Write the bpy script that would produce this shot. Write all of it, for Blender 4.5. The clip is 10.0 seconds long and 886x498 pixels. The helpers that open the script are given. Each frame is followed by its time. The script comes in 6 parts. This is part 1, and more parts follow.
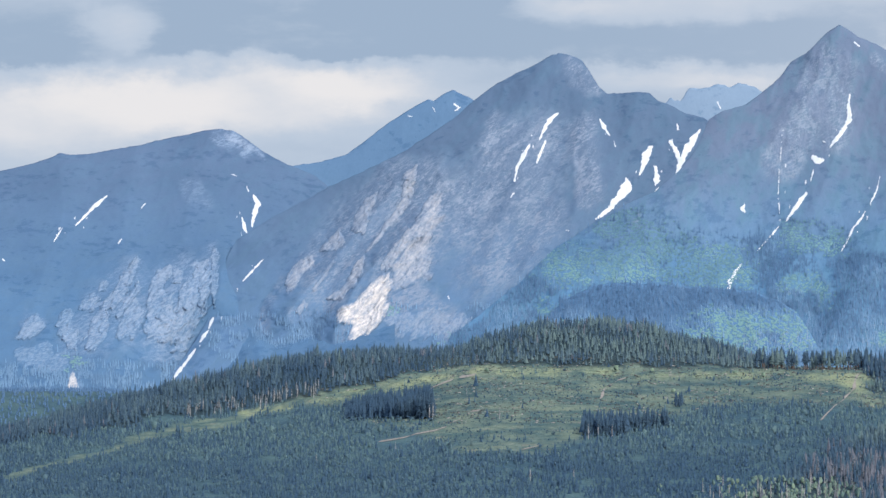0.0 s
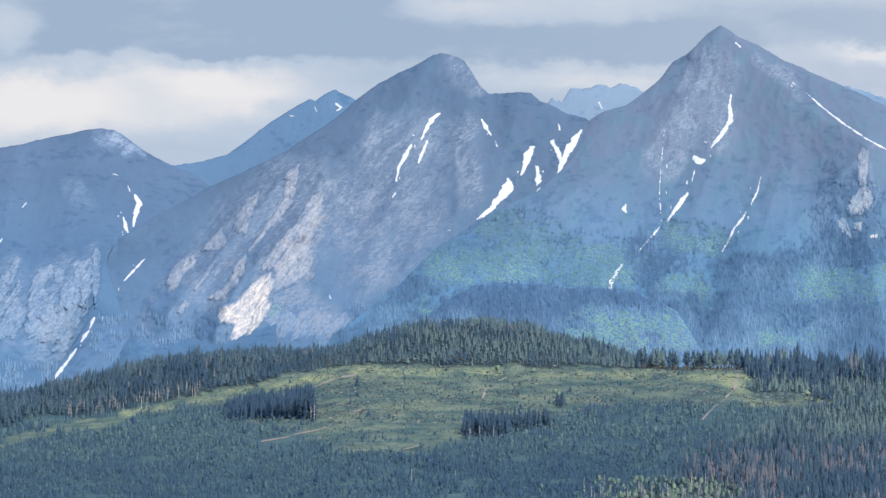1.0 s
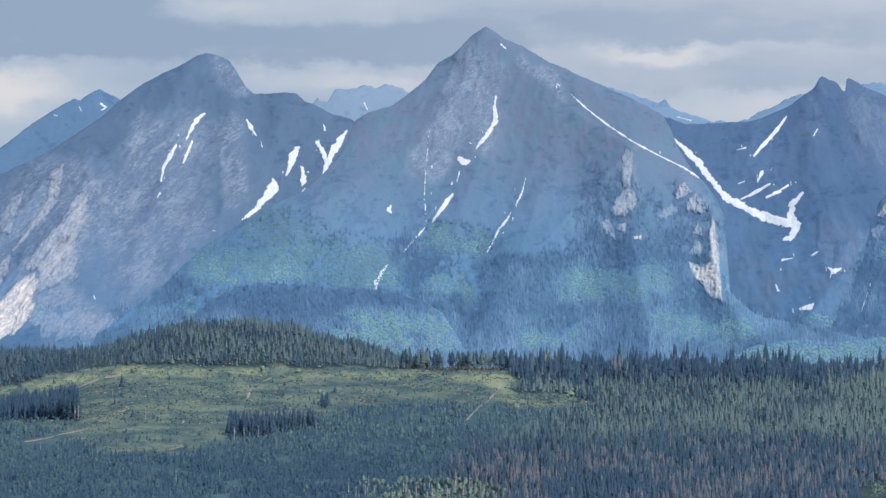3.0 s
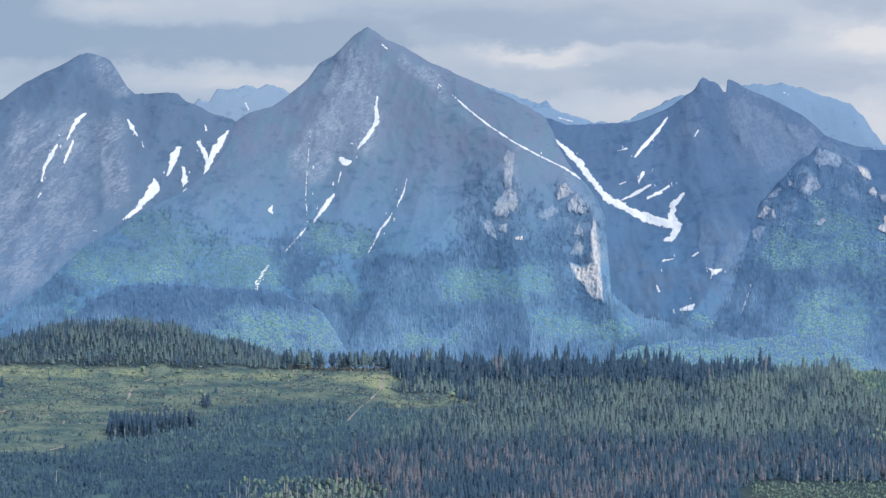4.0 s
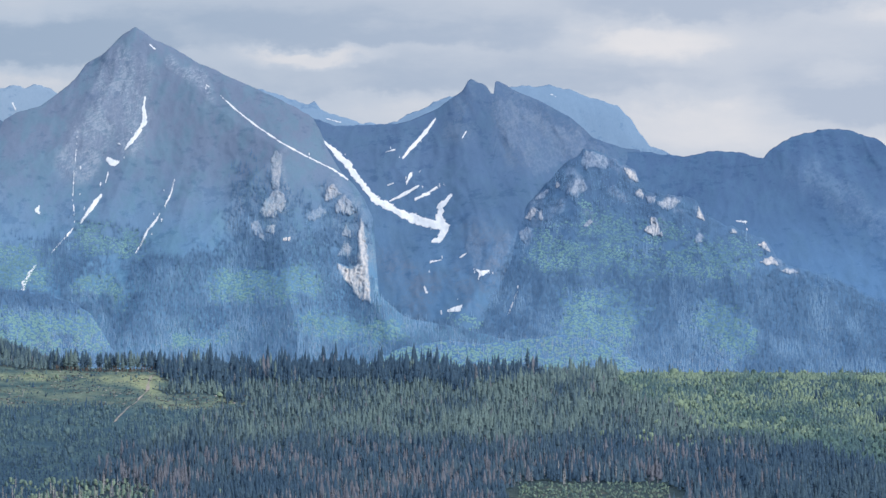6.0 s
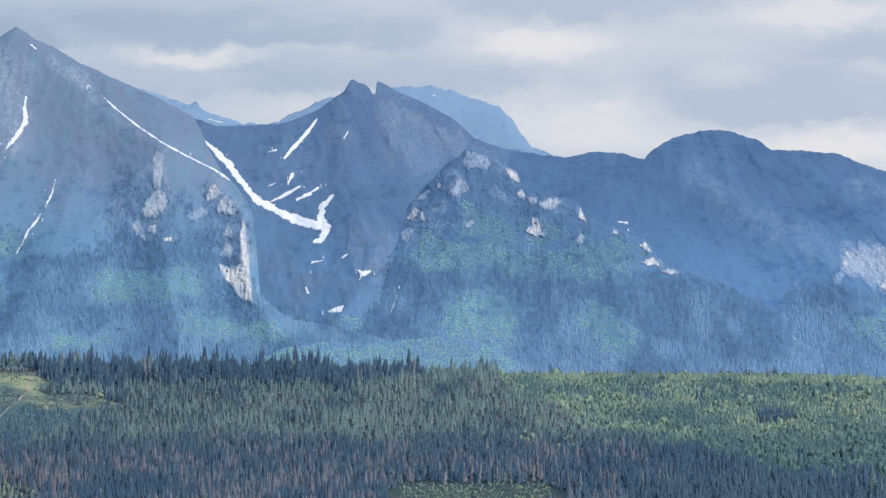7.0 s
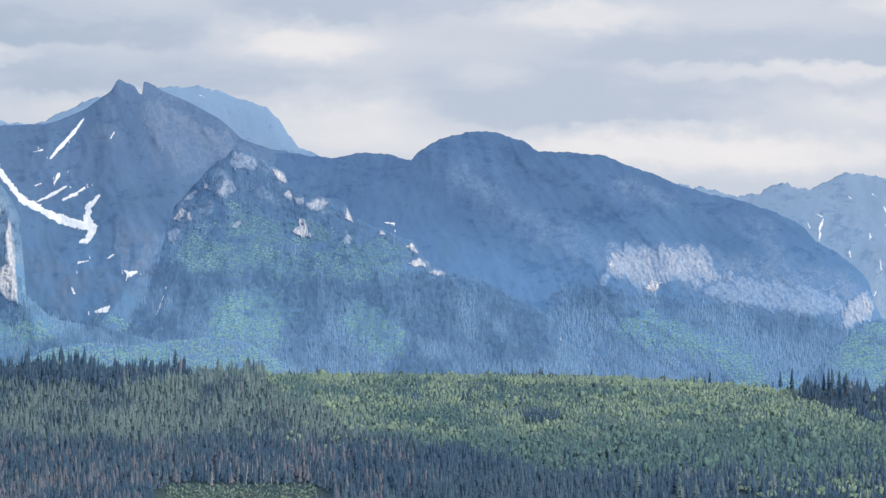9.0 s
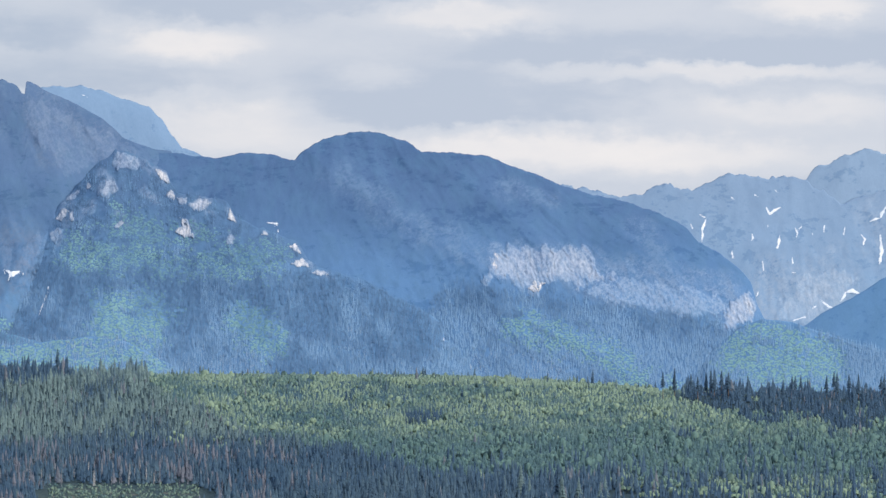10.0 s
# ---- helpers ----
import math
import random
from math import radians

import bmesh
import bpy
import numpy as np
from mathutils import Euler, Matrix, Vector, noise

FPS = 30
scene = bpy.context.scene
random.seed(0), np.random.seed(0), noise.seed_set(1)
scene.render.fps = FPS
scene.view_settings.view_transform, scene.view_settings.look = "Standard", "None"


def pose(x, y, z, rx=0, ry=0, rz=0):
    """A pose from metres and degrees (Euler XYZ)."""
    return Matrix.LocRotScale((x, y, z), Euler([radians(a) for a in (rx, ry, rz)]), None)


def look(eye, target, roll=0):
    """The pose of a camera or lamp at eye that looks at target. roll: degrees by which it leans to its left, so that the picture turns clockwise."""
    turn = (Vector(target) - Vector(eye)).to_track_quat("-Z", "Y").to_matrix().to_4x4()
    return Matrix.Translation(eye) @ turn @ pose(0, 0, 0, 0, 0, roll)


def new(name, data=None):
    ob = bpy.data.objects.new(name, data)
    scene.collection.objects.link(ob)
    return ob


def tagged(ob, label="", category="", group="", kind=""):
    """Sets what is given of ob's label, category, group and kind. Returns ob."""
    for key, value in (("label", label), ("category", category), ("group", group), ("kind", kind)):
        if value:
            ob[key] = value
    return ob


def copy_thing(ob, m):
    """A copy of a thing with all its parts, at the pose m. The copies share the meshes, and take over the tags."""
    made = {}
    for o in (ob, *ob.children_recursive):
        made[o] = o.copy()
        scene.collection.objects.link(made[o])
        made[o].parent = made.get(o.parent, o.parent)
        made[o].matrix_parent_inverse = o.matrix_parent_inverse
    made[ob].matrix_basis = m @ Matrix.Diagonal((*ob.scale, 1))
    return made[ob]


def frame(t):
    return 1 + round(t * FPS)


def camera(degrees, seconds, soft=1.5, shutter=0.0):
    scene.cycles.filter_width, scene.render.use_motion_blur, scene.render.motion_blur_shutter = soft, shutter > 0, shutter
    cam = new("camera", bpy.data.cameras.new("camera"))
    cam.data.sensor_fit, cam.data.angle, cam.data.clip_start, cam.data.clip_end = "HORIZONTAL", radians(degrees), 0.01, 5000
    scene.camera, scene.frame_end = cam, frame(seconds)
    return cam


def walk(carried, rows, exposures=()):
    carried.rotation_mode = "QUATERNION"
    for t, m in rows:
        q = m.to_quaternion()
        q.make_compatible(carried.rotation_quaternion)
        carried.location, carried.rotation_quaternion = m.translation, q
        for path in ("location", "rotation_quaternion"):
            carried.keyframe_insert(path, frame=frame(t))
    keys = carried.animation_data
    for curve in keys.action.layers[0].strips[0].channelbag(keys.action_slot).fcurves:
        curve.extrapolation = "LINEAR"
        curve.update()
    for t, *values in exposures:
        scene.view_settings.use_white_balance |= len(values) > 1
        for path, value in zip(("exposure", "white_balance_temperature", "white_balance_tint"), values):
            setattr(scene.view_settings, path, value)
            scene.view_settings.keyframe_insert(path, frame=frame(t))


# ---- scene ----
# ---- camera ----
# The camera stands over a forested slope, sees a narrow angle and turns slowly to the right.
EYE_Z = 60.0
cam = camera(11.0, 10.0, soft=1.5)
TURN = [
    (0.00, -7.339, 2.275), (0.50, -6.604, 2.274), (1.00, -5.864, 2.274), (1.50, -5.124, 2.275), (2.00, -4.385, 2.276), (2.50, -3.649, 2.278), (3.25, -2.551, 2.282),
    (4.00, -1.456, 2.286), (4.50, -0.728, 2.289), (5.00, 0.000, 2.292), (5.50, 0.728, 2.295), (6.25, 1.822, 2.299), (7.00, 2.915, 2.304), (7.50, 3.643, 2.307),
    (8.00, 4.369, 2.309), (8.50, 5.095, 2.312), (9.00, 5.820, 2.314), (9.50, 6.546, 2.316), (10.00, 7.277, 2.317),
]
walk(cam, [(t, pose(0, 0, EYE_Z, 90 + up, 0, -yaw)) for t, yaw, up in TURN],
     ((0.0, 0.12, 6300, 10), (1.0, 0.14, 6280, 10), (1.5, 0.04, 6260, 10), (2.0, -0.05, 6190, 10), (2.6, -0.09, 6165, 10), (4.0, 0.0, 6160, 10), (5.5, 0.0, 6190, 10), (7.5, 0.07, 6280, 10), (10.0, 0.12, 6400, 10)))

# Picture positions as bearings, to fit the camera's view: u runs to the right and v downwards, in steps of 1/8142 rad
# from the first view's upper left corner.
F = 8142.0
YAW0, UP0 = radians(TURN[0][1]), radians(TURN[0][2])


def bearing(u):
    return YAW0 + (np.asarray(u, float) - 784) / F


def slope_of(v):
    return np.tan(UP0 + (441 - np.asarray(v, float)) / F)


def place(u, v, r):
    """World points at bearing u, v and level distance r."""
    a = bearing(u)
    r = np.asarray(r, float)
    return np.stack(np.broadcast_arrays(r * np.sin(a), r * np.cos(a), EYE_Z + r * slope_of(v)), -1)


# ---- noise and shaping ----
def hash2(ix, iy, seed):
    h = (ix.astype(np.int64) * 374761393 + iy.astype(np.int64) * 668265263 + seed * 974634541) & 0x7FFFFFFF
    h = ((h ^ (h >> 13)) * 1274126177) & 0x7FFFFFFF
    h = ((h ^ (h >> 16)) * 69069 + 12345) & 0x7FFFFFFF
    return ((h ^ (h >> 11)) & 0xFFFF) / 65535.0


def vnoise(x, y, seed=0):
    """Smooth noise, 0 to 1."""
    x, y = np.broadcast_arrays(np.asarray(x, float), np.asarray(y, float))
    ix, iy = np.floor(x), np.floor(y)
    fx, fy = x - ix, y - iy
    sx, sy = fx * fx * fx * (fx * (fx * 6 - 15) + 10), fy * fy * fy * (fy * (fy * 6 - 15) + 10)
    a, b = hash2(ix, iy, seed), hash2(ix + 1, iy, seed)
    c, d = hash2(ix, iy + 1, seed), hash2(ix + 1, iy + 1, seed)
    return (a + (b - a) * sx) * (1 - sy) + (c + (d - c) * sx) * sy


def fbm(x, y, seed=0, octaves=4, gain=0.5):
    total, amp, norm = 0.0, 1.0, 0.0
    for k in range(octaves):
        total = total + amp * vnoise(np.asarray(x) * 2 ** k + 17.3 * k, np.asarray(y) * 2 ** k - 9.1 * k, seed + k)
        norm += amp
        amp *= gain
    return total / norm


def ridged(x, y, seed=0, octaves=4, gain=0.5):
    """Noise with sharp crests, 0 to 1."""
    total, amp, norm = 0.0, 1.0, 0.0
    for k in range(octaves):
        n = vnoise(np.asarray(x) * 2 ** k + 31.7 * k, np.asarray(y) * 2 ** k + 5.3 * k, seed + k)
        total = total + amp * (1 - np.abs(2 * n - 1))
        norm += amp
        amp *= gain
    return total / norm


def smooth(a, b, x):
    t = np.clip((np.asarray(x, float) - a) / (b - a), 0, 1)
    return t * t * (3 - 2 * t)


def along(points, u):
    """Height of a line of (u, v) points at u."""
    p = np.array(points, float)
    return np.interp(u, p[:, 0], p[:, 1])


def stroke(u, v, u1, v1, u2, v2):
    """Distance from a straight stroke, and how far along it the nearest place lies."""
    dx, dy = u2 - u1, v2 - v1
    s = np.clip(((u - u1) * dx + (v - v1) * dy) / max(dx * dx + dy * dy, 1e-6), 0, 1)
    return np.hypot(u - u1 - s * dx, v - v1 - s * dy), s


def inside(p, u, v):
    """Distance from the edge of the outline p, positive within it."""
    best, odd = np.full(np.broadcast(u, v).shape, 1e9), np.zeros(np.broadcast(u, v).shape, bool)
    for (u1, v1), (u2, v2) in zip(p, np.roll(p, -1, 0)):
        best = np.minimum(best, stroke(u, v, u1, v1, u2, v2)[0])
        if v1 != v2:
            odd ^= ((v1 > v) != (v2 > v)) & (u < u1 + (v - v1) * (u2 - u1) / (v2 - v1))
    return np.where(odd, best, -best)


# ---- world and sun ----
SUN_AZ, SUN_EL = radians(128), radians(40)      # from the right, a little behind the eye
world = bpy.data.worlds.new("sky")
scene.world = world
world.use_nodes = True
wt = world.node_tree
wt.nodes.clear()


class Nodes:
    """Short calls to add nodes to a tree."""

    def __init__(self, tree):
        self.t = tree

    def put(self, socket, value):
        if isinstance(value, bpy.types.NodeSocket):
            self.t.links.new(value, socket)
        elif value is not None:
            socket.default_value = value

    def math(self, op, a, b=None, c=None, clamp=False):
        n = self.t.nodes.new("ShaderNodeMath")
        n.operation, n.use_clamp = op, clamp
        for s, x in zip(n.inputs, (a, b, c)):
            self.put(s, x)
        return n.outputs[0]

    def vec(self, op, a, b=None):
        n = self.t.nodes.new("ShaderNodeVectorMath")
        n.operation = op
        self.put(n.inputs[0], a)
        self.put(n.inputs[1], b)
        return n.outputs["Value"] if op in ("LENGTH", "DOT_PRODUCT") else n.outputs[0]

    def xyz(self, x, y, z=0.0):
        n = self.t.nodes.new("ShaderNodeCombineXYZ")
        for s, v in zip(n.inputs, (x, y, z)):
            self.put(s, v)
        return n.outputs[0]

    def noise(self, vector, scale, detail=4.0, rough=0.55, distortion=0.0):
        n = self.t.nodes.new("ShaderNodeTexNoise")
        self.put(n.inputs["Vector"], vector)
        n.inputs["Scale"].default_value, n.inputs["Detail"].default_value = scale, detail
        n.inputs["Roughness"].default_value, n.inputs["Distortion"].default_value = rough, distortion
        return n.outputs["Fac"]

    def ramp(self, fac, a, b, lo=0.0, hi=1.0):
        n = self.t.nodes.new("ShaderNodeMapRange")
        n.interpolation_type = "SMOOTHSTEP"
        for s, v in zip(n.inputs, (fac, a, b, lo, hi)):
            self.put(s, v)
        return n.outputs[0]

    def colours(self, fac, stops):
        n = self.t.nodes.new("ShaderNodeValToRGB")
        e = n.color_ramp.elements
        while len(e) < len(stops):
            e.new(0.5)
        for el, (p, c) in zip(e, stops):
            el.position, el.color = p, (*c, 1)
        self.put(n.inputs[0], fac)
        return n.outputs[0]

    def mix(self, fac, a, b, kind="MIX"):
        n = self.t.nodes.new("ShaderNodeMix")
        n.data_type, n.blend_type = "RGBA", kind
        self.put(n.inputs[0], fac)
        for s, v in ((n.inputs[6], a), (n.inputs[7], b)):
            self.put(s, (*v, 1) if isinstance(v, tuple) and len(v) == 3 else v)
        return n.outputs[2]

    def attr(self, name, out="Fac"):
        n = self.t.nodes.new("ShaderNodeAttribute")
        n.attribute_name = name
        return n.outputs[out]


def build_world():
    n = Nodes(wt)
    sky = wt.nodes.new("ShaderNodeTexSky")
    sky.sky_type, sky.sun_disc = "NISHITA", False
    sky.sun_elevation, sky.sun_rotation = SUN_EL, SUN_AZ
    way = wt.nodes.new("ShaderNodeTexCoord").outputs["Generated"]
    sep = wt.nodes.new("ShaderNodeSeparateXYZ")
    wt.links.new(way, sep.inputs[0])
    x, y, z = sep.outputs
    az = n.math("ARCTAN2", x, y)
    el = n.math("ARCSINE", z)
    u = n.math("ADD", n.math("MULTIPLY", n.math("SUBTRACT", az, YAW0), F / 100), 7.84)
    v = n.math("SUBTRACT", 4.41, n.math("MULTIPLY", n.math("SUBTRACT", el, UP0), F / 100))
    flat = n.xyz(u, v)
    # clouds drift apart in long flat layers: shift the layers by noise that is stretched sideways
    streak = n.xyz(n.math("MULTIPLY", u, 0.33), v)
    w1 = n.math("MULTIPLY", n.math("SUBTRACT", n.noise(streak, 0.9, 6.0, 0.62), 0.5), 1.5)
    w2 = n.math("MULTIPLY", n.math("SUBTRACT", n.noise(n.vec("ADD", streak, (7.0, 3.0, 1.0)), 1.1, 6.0, 0.62), 0.5), 0.55)
    lump = n.math("MULTIPLY", n.math("SUBTRACT", n.noise(n.xyz(n.math("MULTIPLY", u, 0.7), v), 1.7, 6.0, 0.6), 0.5), 0.75)
    warped = n.vec("ADD", flat, n.xyz(n.math("ADD", w1, lump), n.math("ADD", w2, n.math("MULTIPLY", lump, 0.75))))
    tone = n.math("MULTIPLY_ADD", n.noise(streak, 0.8, 7.0, 0.6), 0.5, 0.12)
    tone = n.math("ADD", tone, n.math("MULTIPLY", lump, 0.22))

    def layer(total, cu, cv, su, sv, amount):
        d = n.vec("LENGTH", n.vec("DIVIDE", n.vec("SUBTRACT", warped, (cu, cv, 0.0)), (su, sv, 1.0)))
        return n.math("ADD", total, n.ramp(d, 1.0, 0.25, 0.0, amount))

    wsep = wt.nodes.new("ShaderNodeSeparateXYZ")
    wt.links.new(warped, wsep.inputs[0])
    wu, wv = wsep.outputs[0], wsep.outputs[1]

    uneven = n.ramp(n.noise(n.vec("ADD", streak, (3.0, 11.0, 4.0)), 1.0, 6.0, 0.6), 0.30, 0.68, 0.35, 1.45)

    def bank(total, u0, u1, top, base, amount):
        """A flat-bottomed bank of cloud: soft above and at its ends, sharper at its base."""
        m = n.math("MULTIPLY", n.ramp(wu, u0 - 0.7, u0 + 0.8), n.ramp(wu, u1 + 0.8, u1 - 0.9))
        m = n.math("MULTIPLY", m, n.math("MULTIPLY", n.ramp(wv, top - 0.25, top + 0.35), n.ramp(wv, base + 0.09, base - 0.13)))
        return n.math("MULTIPLY_ADD", n.math("MULTIPLY", m, uneven), amount, total)

    # bright heaps and veils
    for cu, cv, su, sv, amount in ((0.9, 2.1, 4.2, 1.15, 0.46), (4.4, 1.75, 4.5, 0.95, 0.52), (6.6, 1.5, 2.2, 0.6, 0.30), (2.0, 0.5, 1.2, 0.6, 0.30), (11.8, 0.1, 3.0, 0.5, 0.26), (9.6, 0.1, 1.5, 0.4, 0.18),
                                   (12.0, 1.42, 2.6, 0.36, 0.26), (18.0, 0.98, 1.7, 0.24, 0.46), (14.5, 1.5, 3.0, 0.4, 0.15), (24.1, 0.72, 2.1, 0.55, 0.50), (25.0, 2.15, 2.8, 0.75, 0.40), (29.0, 0.22, 2.4, 0.4, 0.42),
                                   (35.0, 0.12, 1.8, 0.32, 0.46), (33.5, 1.24, 4.8, 0.24, 0.36), (31.0, 2.65, 7.0, 0.6, 0.50), (35.0, 1.9, 3.2, 0.5, 0.30), (20.5, 1.95, 4.0, 0.5, 0.26), (27.4, 1.3, 1.6, 0.3, 0.22)):
        tone = layer(tone, cu, cv, su, sv, amount)
    # grey banks with level bases
    for u0, u1, top, base, amount in ((2.6, 9.2, -0.4, 1.0, -0.36), (8.2, 15.2, 0.3, 1.14, -0.26), (-1.5, 1.8, 0.3, 1.24, -0.32), (13.5, 22.2, 0.2, 0.82, -0.28), (18.8, 24.3, 0.95, 1.62, -0.16),
                                      (22.6, 28.0, -0.3, 0.28, -0.22), (28.8, 38.0, 0.55, 1.06, -0.36), (26.0, 32.2, 1.1, 2.14, -0.26), (33.0, 38.0, 1.45, 1.7, -0.14)):
        tone = bank(tone, u0, u1, top, base, amount)
    east = n.ramp(u, 8.0, 28.0)
    grey = n.mix(east, (0.325, 0.415, 0.535), (0.475, 0.53, 0.625))
    mid = n.mix(east, (0.47, 0.54, 0.635), (0.60, 0.63, 0.69))
    white = n.mix(east, (0.765, 0.74, 0.73), (0.84, 0.80, 0.78))
    cloud = n.mix(n.ramp(tone, 0.1, 0.5), grey, mid)
    cloud = n.mix(n.ramp(tone, 0.45, 1.1), cloud, white)
    # higher up the cover breaks and the blue sky shows between the clouds
    cover = n.ramp(n.noise(way, 3.0, 5.0, 0.55), 0.40, 0.62)
    high = n.ramp(el, 0.16, 0.45)
    fac = n.math("SUBTRACT", 1.0, n.math("MULTIPLY", high, n.math("SUBTRACT", 1.0, cover)))
    bg_sky, bg_cloud = wt.nodes.new("ShaderNodeBackground"), wt.nodes.new("ShaderNodeBackground")
    wt.links.new(sky.outputs[0], bg_sky.inputs[0])
    bg_sky.inputs[1].default_value = 0.12
    wt.links.new(cloud, bg_cloud.inputs[0])
    # an overcast sky is brightest overhead
    wt.links.new(n.ramp(el, 0.12, 1.2, 1.0, 3.4), bg_cloud.inputs[1])
    mixer, out = wt.nodes.new("ShaderNodeMixShader"), wt.nodes.new("ShaderNodeOutputWorld")
    wt.links.new(fac, mixer.inputs[0])
    wt.links.new(bg_sky.outputs[0], mixer.inputs[1])
    wt.links.new(bg_cloud.outputs[0], mixer.inputs[2])
    wt.links.new(mixer.outputs[0], out.inputs[0])


build_world()
sun_data = bpy.data.lights.new("sun", "SUN")
sun_data.energy, sun_data.angle, sun_data.color = 3.5, radians(2.5), (1.0, 0.92, 0.80)
sun = new("sun", sun_data)
sun_way = Vector((math.sin(SUN_AZ) * math.cos(SUN_EL), math.cos(SUN_AZ) * math.cos(SUN_EL), math.sin(SUN_EL)))
sun.matrix_world = look(sun_way * 4000, (0, 0, 0))


# ---- materials ----
def material(name, rough=0.9, spec=0.2):
    m = bpy.data.materials.new(name)
    m.use_nodes = True
    b = m.node_tree.nodes["Principled BSDF"]
    b.inputs["Roughness"].default_value = rough
    b.inputs["Specular IOR Level"].default_value = spec
    return m, Nodes(m.node_tree), b


def coords(n):
    return n.t.nodes.new("ShaderNodeTexCoord").outputs["Object"]


def bump(n, b, height, strength, distance):
    k = n.t.nodes.new("ShaderNodeBump")
    k.inputs["Strength"].default_value, k.inputs["Distance"].default_value = strength, distance
    n.put(k.inputs["Height"], height)
    n.t.links.new(k.outputs[0], b.inputs["Normal"])


def leaf_material(name, dark, light, third=None, through_light=0.12, mottle=0.44):
    """Foliage: each tree has its own tint, with small mottling inside the crown; part of the light passes through."""
    m, n, b = material(name, 0.75, 0.2)
    t = n.attr("tint")
    c = n.mix(n.ramp(t, 0.1, 0.9), dark, light)
    if third:
        c = n.mix(n.ramp(t, 0.93, 0.97), c, third)
    mott = n.noise(coords(n), 0.9, 3.0, 0.6)
    c = n.mix(1.0, c, n.colours(mott, ((0.3, (1 - mottle,) * 3), (0.7, (1 + mottle,) * 3))), "MULTIPLY")
    n.put(b.inputs["Base Color"], c)
    leafy, mixer = n.t.nodes.new("ShaderNodeBsdfTranslucent"), n.t.nodes.new("ShaderNodeMixShader")
    n.put(leafy.inputs["Color"], c)
    mixer.inputs[0].default_value = through_light
    n.t.links.new(b.outputs[0], mixer.inputs[1])
    n.t.links.new(leafy.outputs[0], mixer.inputs[2])
    n.t.links.new(mixer.outputs[0], n.t.nodes["Material Output"].inputs[0])
    return m


# some blue haze is painted into the near foliage colours as well
SPRUCE = leaf_material("spruce_needles", (0.037, 0.076, 0.128), (0.128, 0.190, 0.192), (0.126, 0.138, 0.174), mottle=0.25)
YOUNG = leaf_material("young_spruce_needles", (0.036, 0.078, 0.134), (0.102, 0.170, 0.182), mottle=0.25)
BROAD = leaf_material("broad_leaves", (0.088, 0.158, 0.150), (0.205, 0.285, 0.205), mottle=0.25)
FRESH = leaf_material("fresh_spruce_needles", (0.068, 0.128, 0.142), (0.196, 0.274, 0.208), mottle=0.25)
DEAD = leaf_material("dead_spruce_bark", (0.120, 0.132, 0.172), (0.35, 0.355, 0.37))
# distant copies of the foliage and dead wood, with blue haze painted in
FAR_SPRUCE = leaf_material("hazy_spruce_needles", (0.080, 0.158, 0.285), (0.165, 0.285, 0.450), mottle=0.14)
FAR_BROAD = leaf_material("hazy_broad_leaves", (0.102, 0.206, 0.266), (0.166, 0.306, 0.318), mottle=0.14)
FAR_DEAD = leaf_material("hazy_weathered_dead_wood", (0.20, 0.29, 0.42), (0.30, 0.37, 0.47), mottle=0.14)


def bark_material():
    m, n, b = material("spruce_bark", 0.95, 0.1)
    c = n.mix(n.noise(coords(n), 2.5, 4.0), (0.055, 0.045, 0.042), (0.15, 0.125, 0.115))
    n.put(b.inputs["Base Color"], c)
    return m


BARK = bark_material()


def ground_material():
    m, n, b = material("meadow_and_regrowth", 0.95, 0.1)
    p = coords(n)
    big, fine, mid = n.noise(p, 0.006, 5.0, 0.6), n.noise(p, 0.35, 5.0, 0.7), n.noise(p, 0.045, 5.0, 0.65)
    # these greens are shifted to blue, with a little haze painted in
    grass = n.mix(n.ramp(mid, 0.35, 0.68), (0.056, 0.104, 0.116), (0.160, 0.200, 0.160))
    under = n.mix(n.ramp(mid, 0.3, 0.7), (0.040, 0.084, 0.126), (0.074, 0.128, 0.144))
    c = n.mix(n.attr("open"), under, grass)
    # sunlight on the upper meadow, painted as brighter yellow-green strips
    c = n.mix(n.math("MULTIPLY", n.attr("lit_grass"), n.ramp(n.noise(n.vec("MULTIPLY", p, (1.0, 0.35, 1.0)), 0.06, 6.0, 0.7), 0.40, 0.64)), c, (0.246, 0.282, 0.180))
    c = n.mix(n.attr("wood"), c, (0.024, 0.042, 0.056))
    bare = n.math("MULTIPLY", n.attr("open"), n.ramp(n.noise(p, 0.11, 6.0, 0.7), 0.56, 0.68))
    c = n.mix(n.math("MULTIPLY", bare, 0.6), c, (0.25, 0.225, 0.190))
    c = n.mix(1.0, c, n.colours(fine, ((0.3, (0.6, 0.6, 0.6)), (0.7, (1.3, 1.3, 1.3)))), "MULTIPLY")
    c = n.mix(1.0, c, n.colours(big, ((0.35, (0.74, 0.80, 0.84)), (0.65, (1.16, 1.12, 1.0)))), "MULTIPLY")
    n.put(b.inputs["Base Color"], c)
    bump(n, b, fine, 0.6, 0.6)
    return m


GROUND = ground_material()


